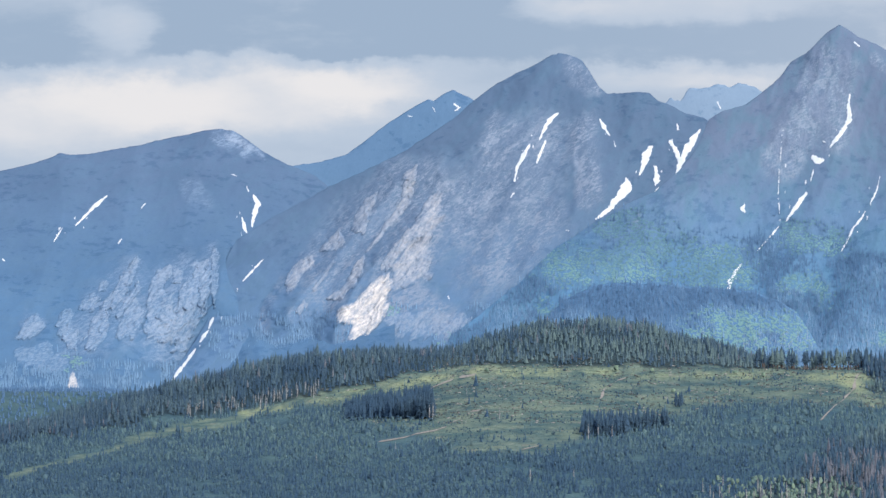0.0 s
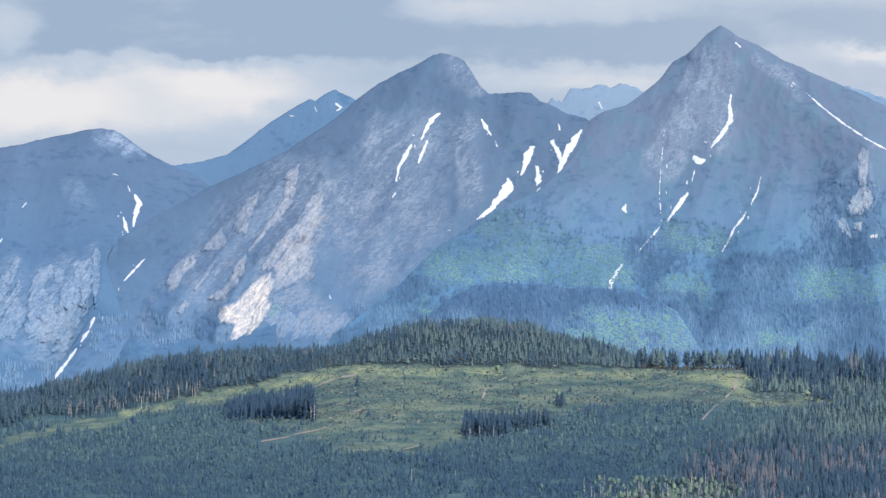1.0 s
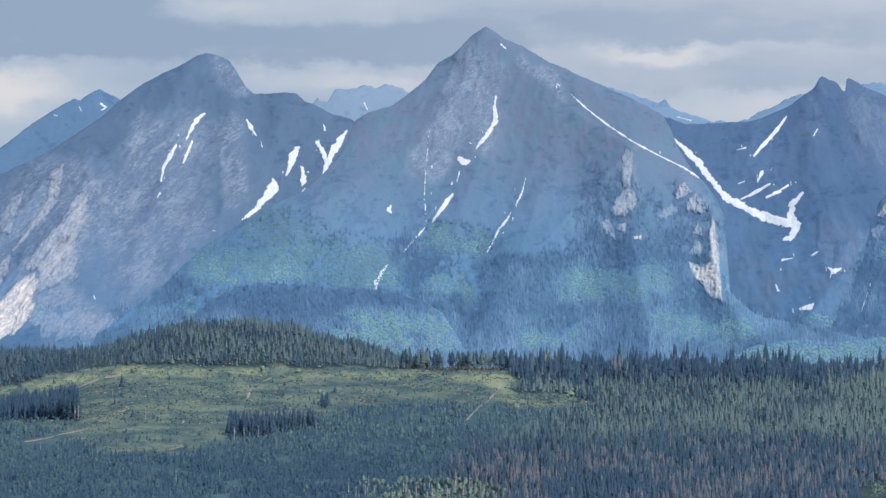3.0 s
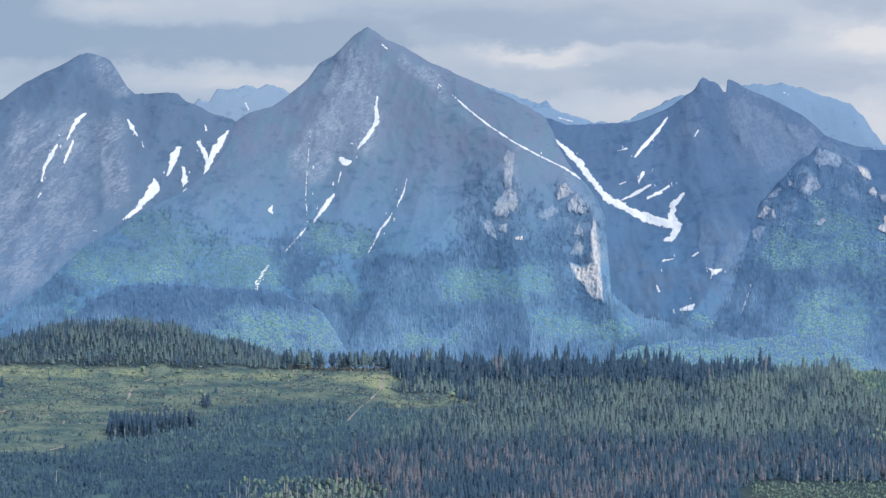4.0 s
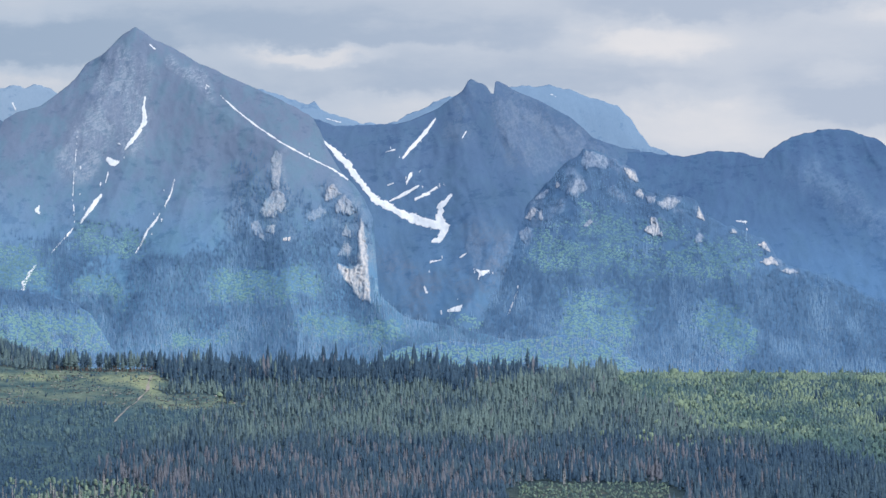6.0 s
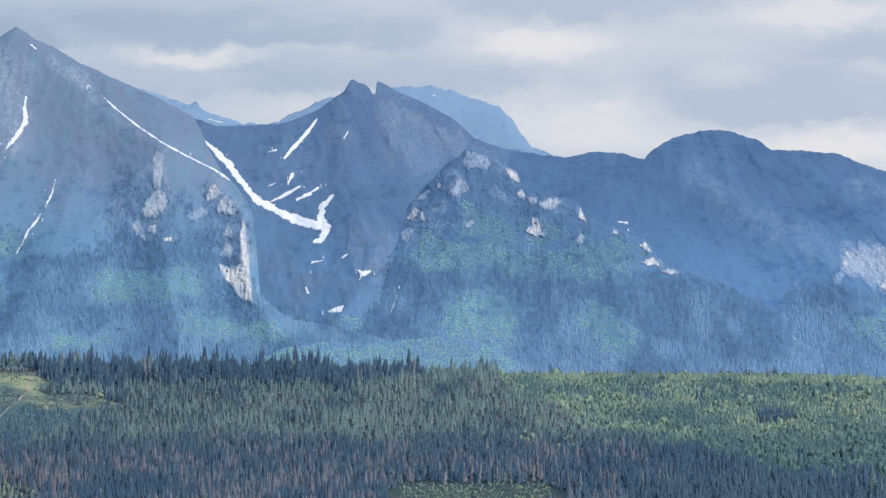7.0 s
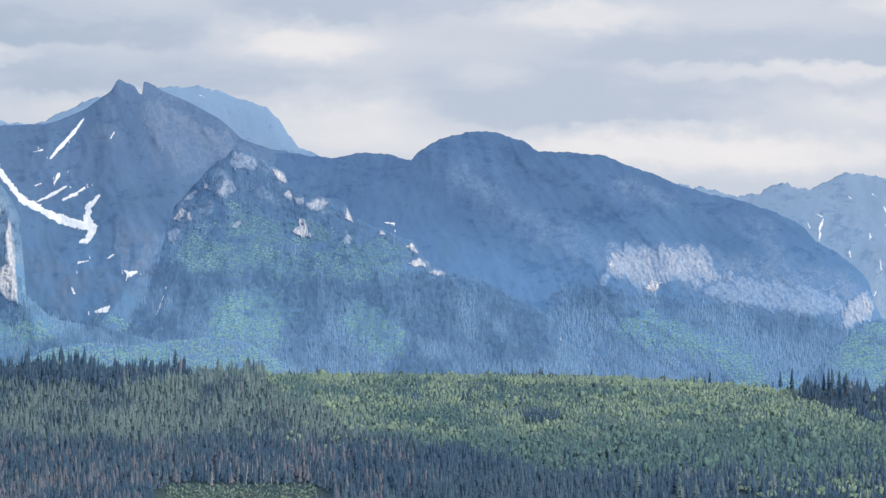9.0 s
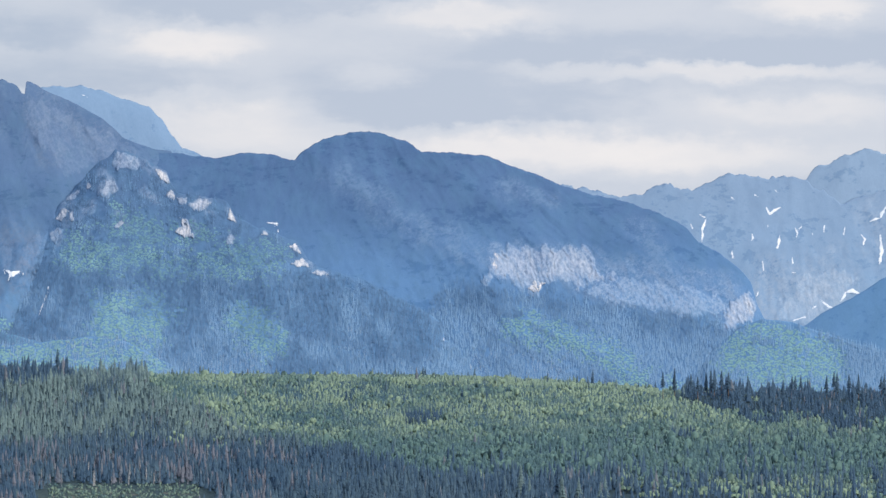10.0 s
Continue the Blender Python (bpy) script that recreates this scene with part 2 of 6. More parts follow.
def mountain_material(name, high, low, turf, rock_dark, rock_light, lean=0.0):
    """Heath and turf above, scrub below, flecked scree and streaked limestone where the face is bare; blue haze is
    painted into all of it, thicker below.
    """
    m, n, b = material(name, 0.95, 0.05)
    # nudge the haze painted into these colours a little bluer
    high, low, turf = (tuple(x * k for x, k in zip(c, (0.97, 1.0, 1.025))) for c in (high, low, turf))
    p = coords(n)
    sp = n.t.nodes.new("ShaderNodeSeparateXYZ")
    n.put(sp.inputs[0], p)
    x, y, z = sp.outputs
    # stretched down the slope
    fall = n.xyz(n.math("SUBTRACT", x, n.math("MULTIPLY", z, lean)), n.math("MULTIPLY", y, 0.32), n.math("MULTIPLY", z, 0.36))
    big, mid, fine = n.noise(p, 0.009, 5.0, 0.6), n.noise(fall, 0.07, 6.0, 0.7), n.noise(fall, 0.62, 6.0, 0.80)
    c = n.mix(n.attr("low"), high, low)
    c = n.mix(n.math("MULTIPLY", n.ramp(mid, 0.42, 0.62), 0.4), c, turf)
    # dark patches of dwarf pine, in clumps
    clump = n.noise(p, 0.026, 4.0, 0.6)
    pine = n.ramp(n.math("ADD", n.noise(n.vec("MULTIPLY", p, (1.0, 0.8, 1.0)), 0.11, 6.0, 0.68), n.math("MULTIPLY", n.math("SUBTRACT", clump, 0.5), 0.75)), 0.56, 0.66)
    c = n.mix(n.math("MULTIPLY", pine, 0.75), c, n.mix(1.0, c, (0.70, 0.78, 0.85), "MULTIPLY"))
    c = n.mix(1.0, c, n.colours(fine, ((0.3, (0.93, 0.94, 0.95)), (0.7, (1.07, 1.06, 1.05)))), "MULTIPLY")
    c = n.mix(1.0, c, n.colours(big, ((0.35, (0.93, 0.94, 0.95)), (0.65, (1.07, 1.06, 1.05)))), "MULTIPLY")
    # scree and small outcrops: pale veins down the slope and flecks along the beds
    scree = n.attr("scree")
    vein = n.ramp(n.math("ABSOLUTE", n.math("SUBTRACT", n.noise(fall, 0.17, 5.0, 0.72, 0.6), 0.5)), 0.055, 0.0)
    bed = n.noise(n.xyz(n.math("ADD", n.math("MULTIPLY", x, 0.30), n.math("MULTIPLY", z, 0.22)), n.math("MULTIPLY", y, 0.1), n.math("SUBTRACT", z, n.math("MULTIPLY", x, 0.55))), 0.50, 5.0, 0.72)
    fleck = n.ramp(n.math("ADD", bed, n.math("MULTIPLY", n.math("SUBTRACT", mid, 0.5), 1.1)), 0.51, 0.575)
    show = n.math("ADD", n.math("MULTIPLY_ADD", fleck, 0.72, 0.12), n.math("MULTIPLY", vein, 0.55))
    c = n.mix(n.math("MULTIPLY", show, n.math("MULTIPLY", scree, 1.5), clamp=True), c, n.mix(0.50, rock_dark, rock_light))
    # solid limestone: clean in the middle of a crag, breaking up into streaks at its edge, cracked and ledged
    rock, tone = n.attr("rock"), n.attr("tint")
    streak = n.noise(n.vec("MULTIPLY", fall, (1.0, 1.0, 0.55)), 0.42, 6.0, 0.74)
    ledge = n.noise(n.xyz(n.math("MULTIPLY", x, 0.45), n.math("MULTIPLY", y, 0.2), n.math("ADD", z, n.math("MULTIPLY", x, 0.3))), 0.30, 5.0, 0.7)
    rib = n.noise(n.vec("MULTIPLY", fall, (1.0, 1.0, 0.7)), 0.16, 4.0, 0.6)
    grown = n.math("MULTIPLY", n.math("SUBTRACT", 1.0, tone), 1.7)
    edge = n.math("ADD", n.math("MULTIPLY", n.math("SUBTRACT", streak, 0.5), 1.5), n.math("MULTIPLY", n.math("SUBTRACT", rib, 0.5), n.math("ADD", 0.8, grown)))
    body = n.ramp(n.math("ADD", rock, edge), 0.36, 0.66)
    # high tone paints in sunlit cream; low tone keeps the face's haze-blue
    bright = n.mix(tone, n.mix(0.5, n.mix(1.0, c, (1.50, 1.35, 1.25), "MULTIPLY"), tuple(0.55 * i + 0.45 * j for i, j in zip(rock_dark, rock_light))), (0.66, 0.61, 0.585))
    dim = n.mix(n.math("MULTIPLY", tone, 0.75), n.mix(1.0, c, (1.08, 1.06, 1.03), "MULTIPLY"), (0.40, 0.405, 0.43))
    stone = n.mix(n.ramp(streak, 0.38, 0.62), dim, bright)
    stone = n.mix(n.math("MULTIPLY", n.ramp(ledge, 0.54, 0.66), 0.7), stone, dim)
    c = n.mix(n.math("MULTIPLY", body, n.ramp(rock, 0.0, 0.12)), c, stone)
    n.put(b.inputs["Base Color"], c)
    bump(n, b, n.math("ADD", n.math("ADD", mid, n.math("MULTIPLY", fine, 0.5)), n.math("MULTIPLY", n.math("ADD", scree, rock), n.math("ADD", streak, bed))), 0.20, 1.6)
    return m


def snow_material():
    m, n, b = material("old_snow", 0.6, 0.3)
    c = n.mix(n.ramp(n.noise(coords(n), 0.12, 5.0, 0.65), 0.3, 0.7), (0.56, 0.60, 0.66), (0.68, 0.70, 0.73))
    n.put(b.inputs["Base Color"], c)
    bump(n, b, n.noise(coords(n), 0.5, 4.0), 0.3, 0.3)
    return m


SNOW = snow_material()


def dirt_material():
    m, n, b = material("bare_earth", 0.95, 0.1)
    n.put(b.inputs["Base Color"], n.mix(n.ramp(n.noise(coords(n), 0.3, 5.0, 0.7), 0.3, 0.7), (0.185, 0.17, 0.16), (0.32, 0.29, 0.265)))
    return m


DIRT = dirt_material()
FELLED = leaf_material("felled_wood", (0.060, 0.060, 0.064), (0.30, 0.285, 0.27), through_light=0.0)

# haze is painted into each range's colours, bluer from heath to foot
MAT_NEAR = mountain_material("hazy_heath_and_limestone", (0.132, 0.170, 0.248), (0.102, 0.208, 0.338), (0.098, 0.196, 0.258), (0.16, 0.215, 0.31), (0.28, 0.32, 0.39))
MAT_WEST = mountain_material("hazy_heath_and_cliff_limestone", (0.097, 0.144, 0.222), (0.103, 0.177, 0.290), (0.094, 0.162, 0.238), (0.15, 0.205, 0.305), (0.29, 0.325, 0.395), lean=0.55)
MAT_RIGHT = mountain_material("hazy_shaded_turf_and_limestone", (0.064, 0.114, 0.212), (0.098, 0.194, 0.340), (0.078, 0.150, 0.244), (0.165, 0.245, 0.375), (0.285, 0.35, 0.455))
MAT_LEFT = mountain_material("hazy_pale_heath_and_limestone", (0.098, 0.146, 0.232), (0.084, 0.160, 0.270), (0.094, 0.160, 0.245), (0.15, 0.225, 0.35), (0.275, 0.345, 0.45), lean=0.45)
MAT_WOODS = mountain_material("hazy_wooded_slope", (0.064, 0.114, 0.205), (0.102, 0.198, 0.335), (0.092, 0.182, 0.290), (0.165, 0.235, 0.36), (0.30, 0.36, 0.45))
MAT_BASIN = mountain_material("hazy_basin_turf_and_scree", (0.078, 0.128, 0.222), (0.092, 0.180, 0.306), (0.084, 0.150, 0.230), (0.100, 0.148, 0.236), (0.140, 0.185, 0.272))
# far rock: aerial haze painted in, paler for the most distant summits
MAT_FAR = mountain_material("hazy_far_rock", (0.168, 0.250, 0.362), (0.200, 0.288, 0.405), (0.180, 0.262, 0.375), (0.18, 0.265, 0.38), (0.25, 0.335, 0.435))
MAT_HORN = mountain_material("hazy_far_heath", (0.102, 0.176, 0.282), (0.122, 0.205, 0.318), (0.110, 0.188, 0.294), (0.14, 0.215, 0.325), (0.20, 0.275, 0.38))
MAT_VEILED = mountain_material("haze_veiled_rock", (0.210, 0.284, 0.380), (0.205, 0.282, 0.385), (0.212, 0.286, 0.384), (0.26, 0.33, 0.43), (0.36, 0.41, 0.48))
MAT_FARTHEST = mountain_material("hazy_farthest_rock", (0.172, 0.236, 0.328), (0.178, 0.262, 0.374), (0.180, 0.250, 0.345), (0.20, 0.272, 0.37), (0.27, 0.335, 0.425))


# ---- mesh helpers ----
def mesh_object(name, verts, faces, mat, parent=None, shade_smooth=True, normals=None, **attrs):
    me = bpy.data.meshes.new(name)
    verts = np.asarray(verts, np.float32).reshape(-1, 3)
    faces = np.asarray(faces, np.int32)
    k = faces.shape[1]
    me.vertices.add(len(verts))
    me.vertices.foreach_set("co", verts.ravel())
    me.loops.add(faces.size)
    me.loops.foreach_set("vertex_index", faces.ravel())
    me.polygons.add(len(faces))
    me.polygons.foreach_set("loop_start", np.arange(0, faces.size, k, dtype=np.int32))
    me.update(calc_edges=True)
    me.polygons.foreach_set("use_smooth", np.full(len(faces), shade_smooth))
    for key, values in attrs.items():
        a = me.attributes.new(key, "FLOAT", "POINT")
        a.data.foreach_set("value", np.asarray(values, np.float32).ravel())
    if normals is not None:
        me.normals_split_custom_set_from_vertices(np.asarray(normals, float).tolist())
    me.materials.append(mat)
    ob = new(name, me)
    if parent:
        ob.parent = parent
    return ob


def grid_faces(rows, cols):
    i = np.arange(rows * cols).reshape(rows, cols)
    return np.stack([i[:-1, :-1], i[1:, :-1], i[1:, 1:], i[:-1, 1:]], -1).reshape(-1, 4)


# ---- mountains ----
class Mountain:
    """A range whose crest follows a line of picture positions, shaped to fit the camera's view; its face comes forward
    as it falls and is cut by gullies.
    """

    def __init__(self, name, label, crest, r_top, r_foot, mat, seed, foot=775, slant=0.0, relief=1.0, rough=2.0, rocks=(), step=2.7, spurs=(), ridges=(), haze_line=400):
        self.mat, self.faces = mat, []
        self.crest, self.r_top, self.r_foot, self.seed = crest, r_top, r_foot, seed
        self.foot, self.slant, self.relief, self.rough, self.rocks, self.spurs, self.ridges = foot, slant, relief, rough, rocks, spurs, ridges
        self.peak = min(crest, key=lambda p: p[1])
        self.soft_u = np.arange(crest[0][0] - 120, crest[-1][0] + 121, 6.0)
        bell = np.exp(-(np.arange(-20, 21) / 6.0) ** 2)
        self.soft_v = np.convolve(np.pad(along(crest, self.soft_u), 20, "edge"), bell / bell.sum(), "valid")
        u = np.arange(crest[0][0], crest[-1][0] + 0.1, step)
        vc = self.top(u)
        end = foot if crest[0][0] < 400 else min(foot, 700)      # the rest lies behind the wooded rise
        rows = int(max(24, (end - vc.min()) / (step * 1.1)))
        w = np.linspace(0, 1, rows)[:, None]
        vv = vc[None, :] + (np.maximum(end, vc + 30) - vc)[None, :] * w
        uu = np.broadcast_to(u, vv.shape)
        r = self.dist(uu, vv)
        pts = place(uu, vv, r)
        # the far side falls away behind the crest
        back = []
        for k in (6, 5, 4, 3, 2, 1):
            rb = r[0] + 14.0 * k ** 1.7
            p = place(u, vc, rb)
            p[:, 2] = pts[0, :, 2] - 9.0 * k ** 1.7 - 4 * vnoise(u / 30, k, seed)
            back.append(p)
        pts = np.concatenate([np.array(back), pts])
        uu = np.concatenate([np.repeat(uu[:1], 6, 0), uu])
        vv = np.concatenate([np.repeat(vv[:1], 6, 0), vv])
        self.haze_line = haze_line
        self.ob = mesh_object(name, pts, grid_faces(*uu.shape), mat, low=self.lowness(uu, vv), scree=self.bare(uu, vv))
        tagged(self.ob, label, "mountain", kind="structure")

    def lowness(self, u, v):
        """How far the heath has given way to the lower slopes' scrub colour, with the haze painted into it."""
        return smooth(self.haze_line - 190, self.haze_line + 140, v + 60 * (fbm(u / 60, v / 60, self.seed + 5) - 0.5))

    def cliff(self, tone, *points, bold=1.0):
        """A limestone crag inside an outline of (u, v) points: it grows out of the face, ribbed down the fall line, and frays into streaks at its edge."""
        p = np.array(points, float).reshape(-1, 2)
        self.faces.append(p)
        small = float(min(np.ptp(p[:, 0]), np.ptp(p[:, 1])))
        q = np.roll(p, -1, 0)
        thick = abs(np.sum(p[:, 0] * q[:, 1] - q[:, 0] * p[:, 1])) / np.sum(np.hypot(*(q - p).T))
        edge, fine = float(np.clip(thick * (0.46 - 0.24 * tone) / bold ** 0.5, 1.5, 16.0)), 1.1 if small < 40 else 1.7
        reach = edge * 2.2
        u, v = np.meshgrid(np.arange(p[:, 0].min() - reach, p[:, 0].max() + reach, fine), np.arange(p[:, 1].min() - reach, p[:, 1].max() + reach, fine))
        seed = self.seed * 7 + len(self.faces) * 13
        lean = u + self.slant * v
        rag = (1.4 + bold) * (fbm(lean / (2 + edge), v / (3 * edge + 3), seed, 4, 0.6) - 0.5) + 1.0 * (fbm(lean / (5 * edge), v / (6 * edge), seed + 5, 2) - 0.5)
        f = inside(p, u + 0.5 * edge * (fbm(u / 9, v / 9, seed + 8) - 0.5), v) / edge + rag + 0.40 - 0.22 * tone + 0.28 * (bold - 1)
        f = np.minimum(f, (v - self.top(u) - 1.5) / 4.0)
        rock = smooth(-0.1, 0.8, f)
        # slabs: each rib climbs slowly on one side and breaks off on the other
        wide = float(np.clip(small * 0.2, 3.0, 9)) * bold ** 0.5
        wave = (lean + 5.5 * wide * (fbm(lean / (4.5 * wide), v / (4 * wide), seed + 1, 5, 0.6) - 0.5)) / wide
        way = wave - np.floor(wave)
        slab = np.where(way < 0.3, way / 0.3, (1 - way) / 0.7)
        cut = vnoise(np.floor(wave) * 3.7, v / 13.0, seed + 2)
        steps = ridged(lean / 11.0, v / 9.0, seed + 3, 3, 0.6)
        out = 0.32 + rock * ((0.16 + 0.22 * tone) * wide * slab * (0.3 + cut) + 1.1 * steps) * (0.6 + 0.4 * tone) * bold
        pts = place(u, v, self.dist(u, v) - out)
        quads = grid_faces(*u.shape)
        quads = quads[(f > -0.12).ravel()[quads].all(1)]
        if len(quads) < 8:
            return
        used, index = np.unique(quads, return_inverse=True)
        tint = np.clip(tone ** 1.35 * (0.75 + 1.1 * (fbm(lean / 8, v / 22, seed + 4, 3) - 0.35)) * smooth(-0.2, 1.6, f), 0, 1)
        pick = lambda a: np.broadcast_to(a, u.shape).ravel()[used]
        ob = mesh_object("crag", pts.reshape(-1, 3)[used], index.reshape(-1, 4), self.mat, self.ob, True, tint=pick(tint), rock=pick(rock), low=pick(self.lowness(u, v)), scree=pick(self.bare(u, v)))
        ob["label"] = "pale limestone crag" if tone > 0.4 else "grey limestone crag"

    def top(self, u):
        return along(self.crest, u) + self.rough * (1 - 2 * ridged(np.asarray(u) / 22.0, 0.5, self.seed + 40, 3)) + 0.7 * self.rough * (0.5 - vnoise(np.asarray(u) / 6.0, 0.5, self.seed + 44))

    def rock(self, u, v):
        """Whether a place lies on a limestone crag."""
        m = np.zeros(np.broadcast(u, v).shape)
        for p in self.faces:
            near = np.nonzero((u > p[:, 0].min()) & (u < p[:, 0].max()) & (v > p[:, 1].min()) & (v < p[:, 1].max()))
            m[near] = np.maximum(m[near], inside(p, u[near], v[near]) > 0)
        return m

    def bare(self, u, v):
        """Where scree and small outcrops show through the turf."""
        m = np.zeros(np.broadcast(u, v).shape)
        wu, wv = u + 50 * (fbm(u / 40, v / 50, self.seed + 16) - 0.5), v + 50 * (fbm(u / 40, v / 50, self.seed + 17) - 0.5)
        for u1, v1, u2, v2, width, amount in self.rocks:
            d, _ = stroke(wu, wv, u1, v1, u2, v2)
            m = np.maximum(m, (amount if amount < 0.6 else 0.3) * smooth(1.6, 0.5, d / width))
        return m

    def dist(self, u, v):
        """Level distance of the face at bearing u, v."""
        u, v = np.broadcast_arrays(np.asarray(u, float), np.asarray(v, float))
        below = v - np.interp(u, self.soft_u, self.soft_v)
        w = np.clip((self.foot - v) / (self.foot - self.peak[1]), 0, 1.1)
        r = self.r_foot + (self.r_top - self.r_foot) * w ** 0.9
        steep = np.maximum(0, np.abs(np.interp(u, self.soft_u, np.gradient(self.soft_v, 6.0))) - 1.6)
        r = r + 14 / (1 + 2 * steep ** 2) * np.exp(-np.maximum(below, -20) / 45.0)
        # gullies fan out from the summit
        warp = 46 * (fbm(u / 120, v / 120, self.seed + 3) - 0.5)
        fan = (u - self.peak[0] + warp) / (v - self.peak[1] + 320) * 560
        g = fbm(fan / 130.0, v / 420.0, self.seed, 2) * 11 + ridged((fan + 0.35 * v * math.copysign(1, self.slant)) / 80.0, v / 120.0, self.seed + 7, 4, 0.55) * 11 + fbm(u / 16, v / 22, self.seed + 9, 4, 0.55) * 3.2
        r = r - self.relief * (g - 14)
        r = r - (0.10 + 1.1 * self.bare(u, v)) * self.relief * (ridged((u + self.slant * v) / 22.0, v / 40.0, self.seed + 26, 4, 0.6) * 10 - 5)
        # ridges: sharp crests with a slope to either side; some hollows and offsets only fit the camera's view
        for out, width, *line in self.ridges:
            best = np.full(u.shape, 1e9)
            for (u1, v1), (u2, v2) in zip(line, line[1:]):
                d, _ = stroke(u + 0.55 * warp + 9 * (fbm(u / 20, v / 20, self.seed + 31, 3) - 0.5), v, u1, v1, u2, v2)
                best = np.minimum(best, d)
            r = r - 0.6 * out * np.maximum(0, 1 - best / width) ** 1.2
        for u1, v1, u2, v2, width, out in self.spurs:
            d, s = stroke(u + warp * 0.5, v, u1, v1, u2, v2)
            r = r - out * np.exp(-(d / width) ** 2) * (0.3 + 0.7 * s)
        return r

    def at(self, u, v):
        return place(u, v, self.dist(u, v))

    def snow(self, *points, name="snow_patch", scrap=False):
        """A snow patch along (u, v, width) points, lying on the face; its rim melts back into tongues, bays and loose scraps."""
        p = np.array(points, float).reshape(-1, 3)
        p[[0, -1], 2] *= 0.6
        reach, fine = p[:, 2].max() + 3, 0.9
        u, v = np.meshgrid(np.arange(p[:, 0].min() - reach, p[:, 0].max() + reach, fine), np.arange(p[:, 1].min() - reach, p[:, 1].max() + reach, fine))
        f, wide = np.full(u.shape, -1e9), np.zeros(u.shape)
        for (u1, v1, w1), (u2, v2, w2) in zip(p, p[1:]):
            d, t = stroke(u, v, u1, v1, u2, v2)
            w = w1 + (w2 - w1) * t
            near = 0.43 * w - d
            wide = np.where(near > f, w, wide)
            f = np.maximum(f, near)
        seed = int(abs(p[0, 0] * 7 + p[0, 1] * 3)) % 9973
        amp = 0.35 + 0.2 * np.minimum(wide, 16)
        f = f + 2.6 * amp * (fbm((u + 0.4 * v) / 8.0, v / 7.0, seed, 3, 0.6) - 0.5) + 0.9 * (vnoise(u / 2.3, v / 2.0, seed + 5) - 0.5)
        f = np.minimum(f, v - self.top(u) - 1.5)
        quads = grid_faces(*u.shape)
        quads = quads[(f > 0).ravel()[quads].sum(1) >= 3]
        if len(quads) < 2:
            return
        used, index = np.unique(quads, return_inverse=True)
        pts = place(u, v, self.dist(u, v) - 0.45 - 0.35 * np.clip(f / 2.5, 0, 1)).reshape(-1, 3)[used]
        ob = mesh_object(name, pts, index.reshape(-1, 4), SNOW, self.ob)
        ob["label"] = "bright old snow lying in a gully"
        long = np.hypot(*(p[-1, :2] - p[0, :2]))
        if long > 14 and not scrap:
            rng = np.random.RandomState(seed)
            for _ in range(4):
                x, y = p[0, :2] + (p[-1, :2] - p[0, :2]) * rng.uniform(-0.25, 1.25) + rng.normal(0, 6, 2)
                if y > self.top(x) + 6:
                    size = rng.uniform(1.5, 3.8)
                    self.snow(x, y, size, x - 0.3 * size * (p[0, 0] - p[-1, 0]) / long, y + size * rng.uniform(0.8, 2.0), size * 0.8, name=name, scrap=True)
        return ob


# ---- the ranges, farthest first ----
far_horn = Mountain("far_mountain", "hazy blue far peak with small snow patches", (
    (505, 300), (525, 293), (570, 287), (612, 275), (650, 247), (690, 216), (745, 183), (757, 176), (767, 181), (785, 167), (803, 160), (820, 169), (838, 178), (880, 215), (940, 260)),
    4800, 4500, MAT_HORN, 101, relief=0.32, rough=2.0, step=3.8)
far_towers = Mountain("far_mountain", "jagged peaks painted hazy pale blue", (
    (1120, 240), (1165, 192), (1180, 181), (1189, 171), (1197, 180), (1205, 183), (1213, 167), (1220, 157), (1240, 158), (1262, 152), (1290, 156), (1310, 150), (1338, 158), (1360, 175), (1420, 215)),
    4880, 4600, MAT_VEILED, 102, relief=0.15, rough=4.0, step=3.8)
far_shoulder = Mountain("far_mountain", "hazy blue far ridge with small snow patches", (
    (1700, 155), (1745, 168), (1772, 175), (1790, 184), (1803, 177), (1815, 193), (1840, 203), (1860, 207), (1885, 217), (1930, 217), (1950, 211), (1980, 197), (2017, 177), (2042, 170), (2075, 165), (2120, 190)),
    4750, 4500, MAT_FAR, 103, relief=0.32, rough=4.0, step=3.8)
far_dome = Mountain("far_mountain", "broad hazy blue far peak under the clouds", (
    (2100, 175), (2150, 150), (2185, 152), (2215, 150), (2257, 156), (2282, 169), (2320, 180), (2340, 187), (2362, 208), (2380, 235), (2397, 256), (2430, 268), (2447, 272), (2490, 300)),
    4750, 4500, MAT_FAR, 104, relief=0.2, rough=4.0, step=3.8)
far_crags = Mountain("far_mountain", "craggy summit painted very pale hazy blue", (
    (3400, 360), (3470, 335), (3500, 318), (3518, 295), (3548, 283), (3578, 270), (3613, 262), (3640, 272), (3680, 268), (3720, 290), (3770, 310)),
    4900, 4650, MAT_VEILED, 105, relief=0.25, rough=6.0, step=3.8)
far_range = Mountain("far_mountain", "hazy blue craggy range streaked with snow", (
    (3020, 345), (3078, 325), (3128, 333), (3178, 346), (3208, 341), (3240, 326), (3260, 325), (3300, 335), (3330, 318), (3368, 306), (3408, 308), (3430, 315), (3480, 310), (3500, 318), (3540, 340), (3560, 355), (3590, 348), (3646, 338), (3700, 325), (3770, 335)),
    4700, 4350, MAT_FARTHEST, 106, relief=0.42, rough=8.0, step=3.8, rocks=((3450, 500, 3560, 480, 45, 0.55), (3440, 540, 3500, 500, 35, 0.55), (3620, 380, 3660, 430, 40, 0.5)))
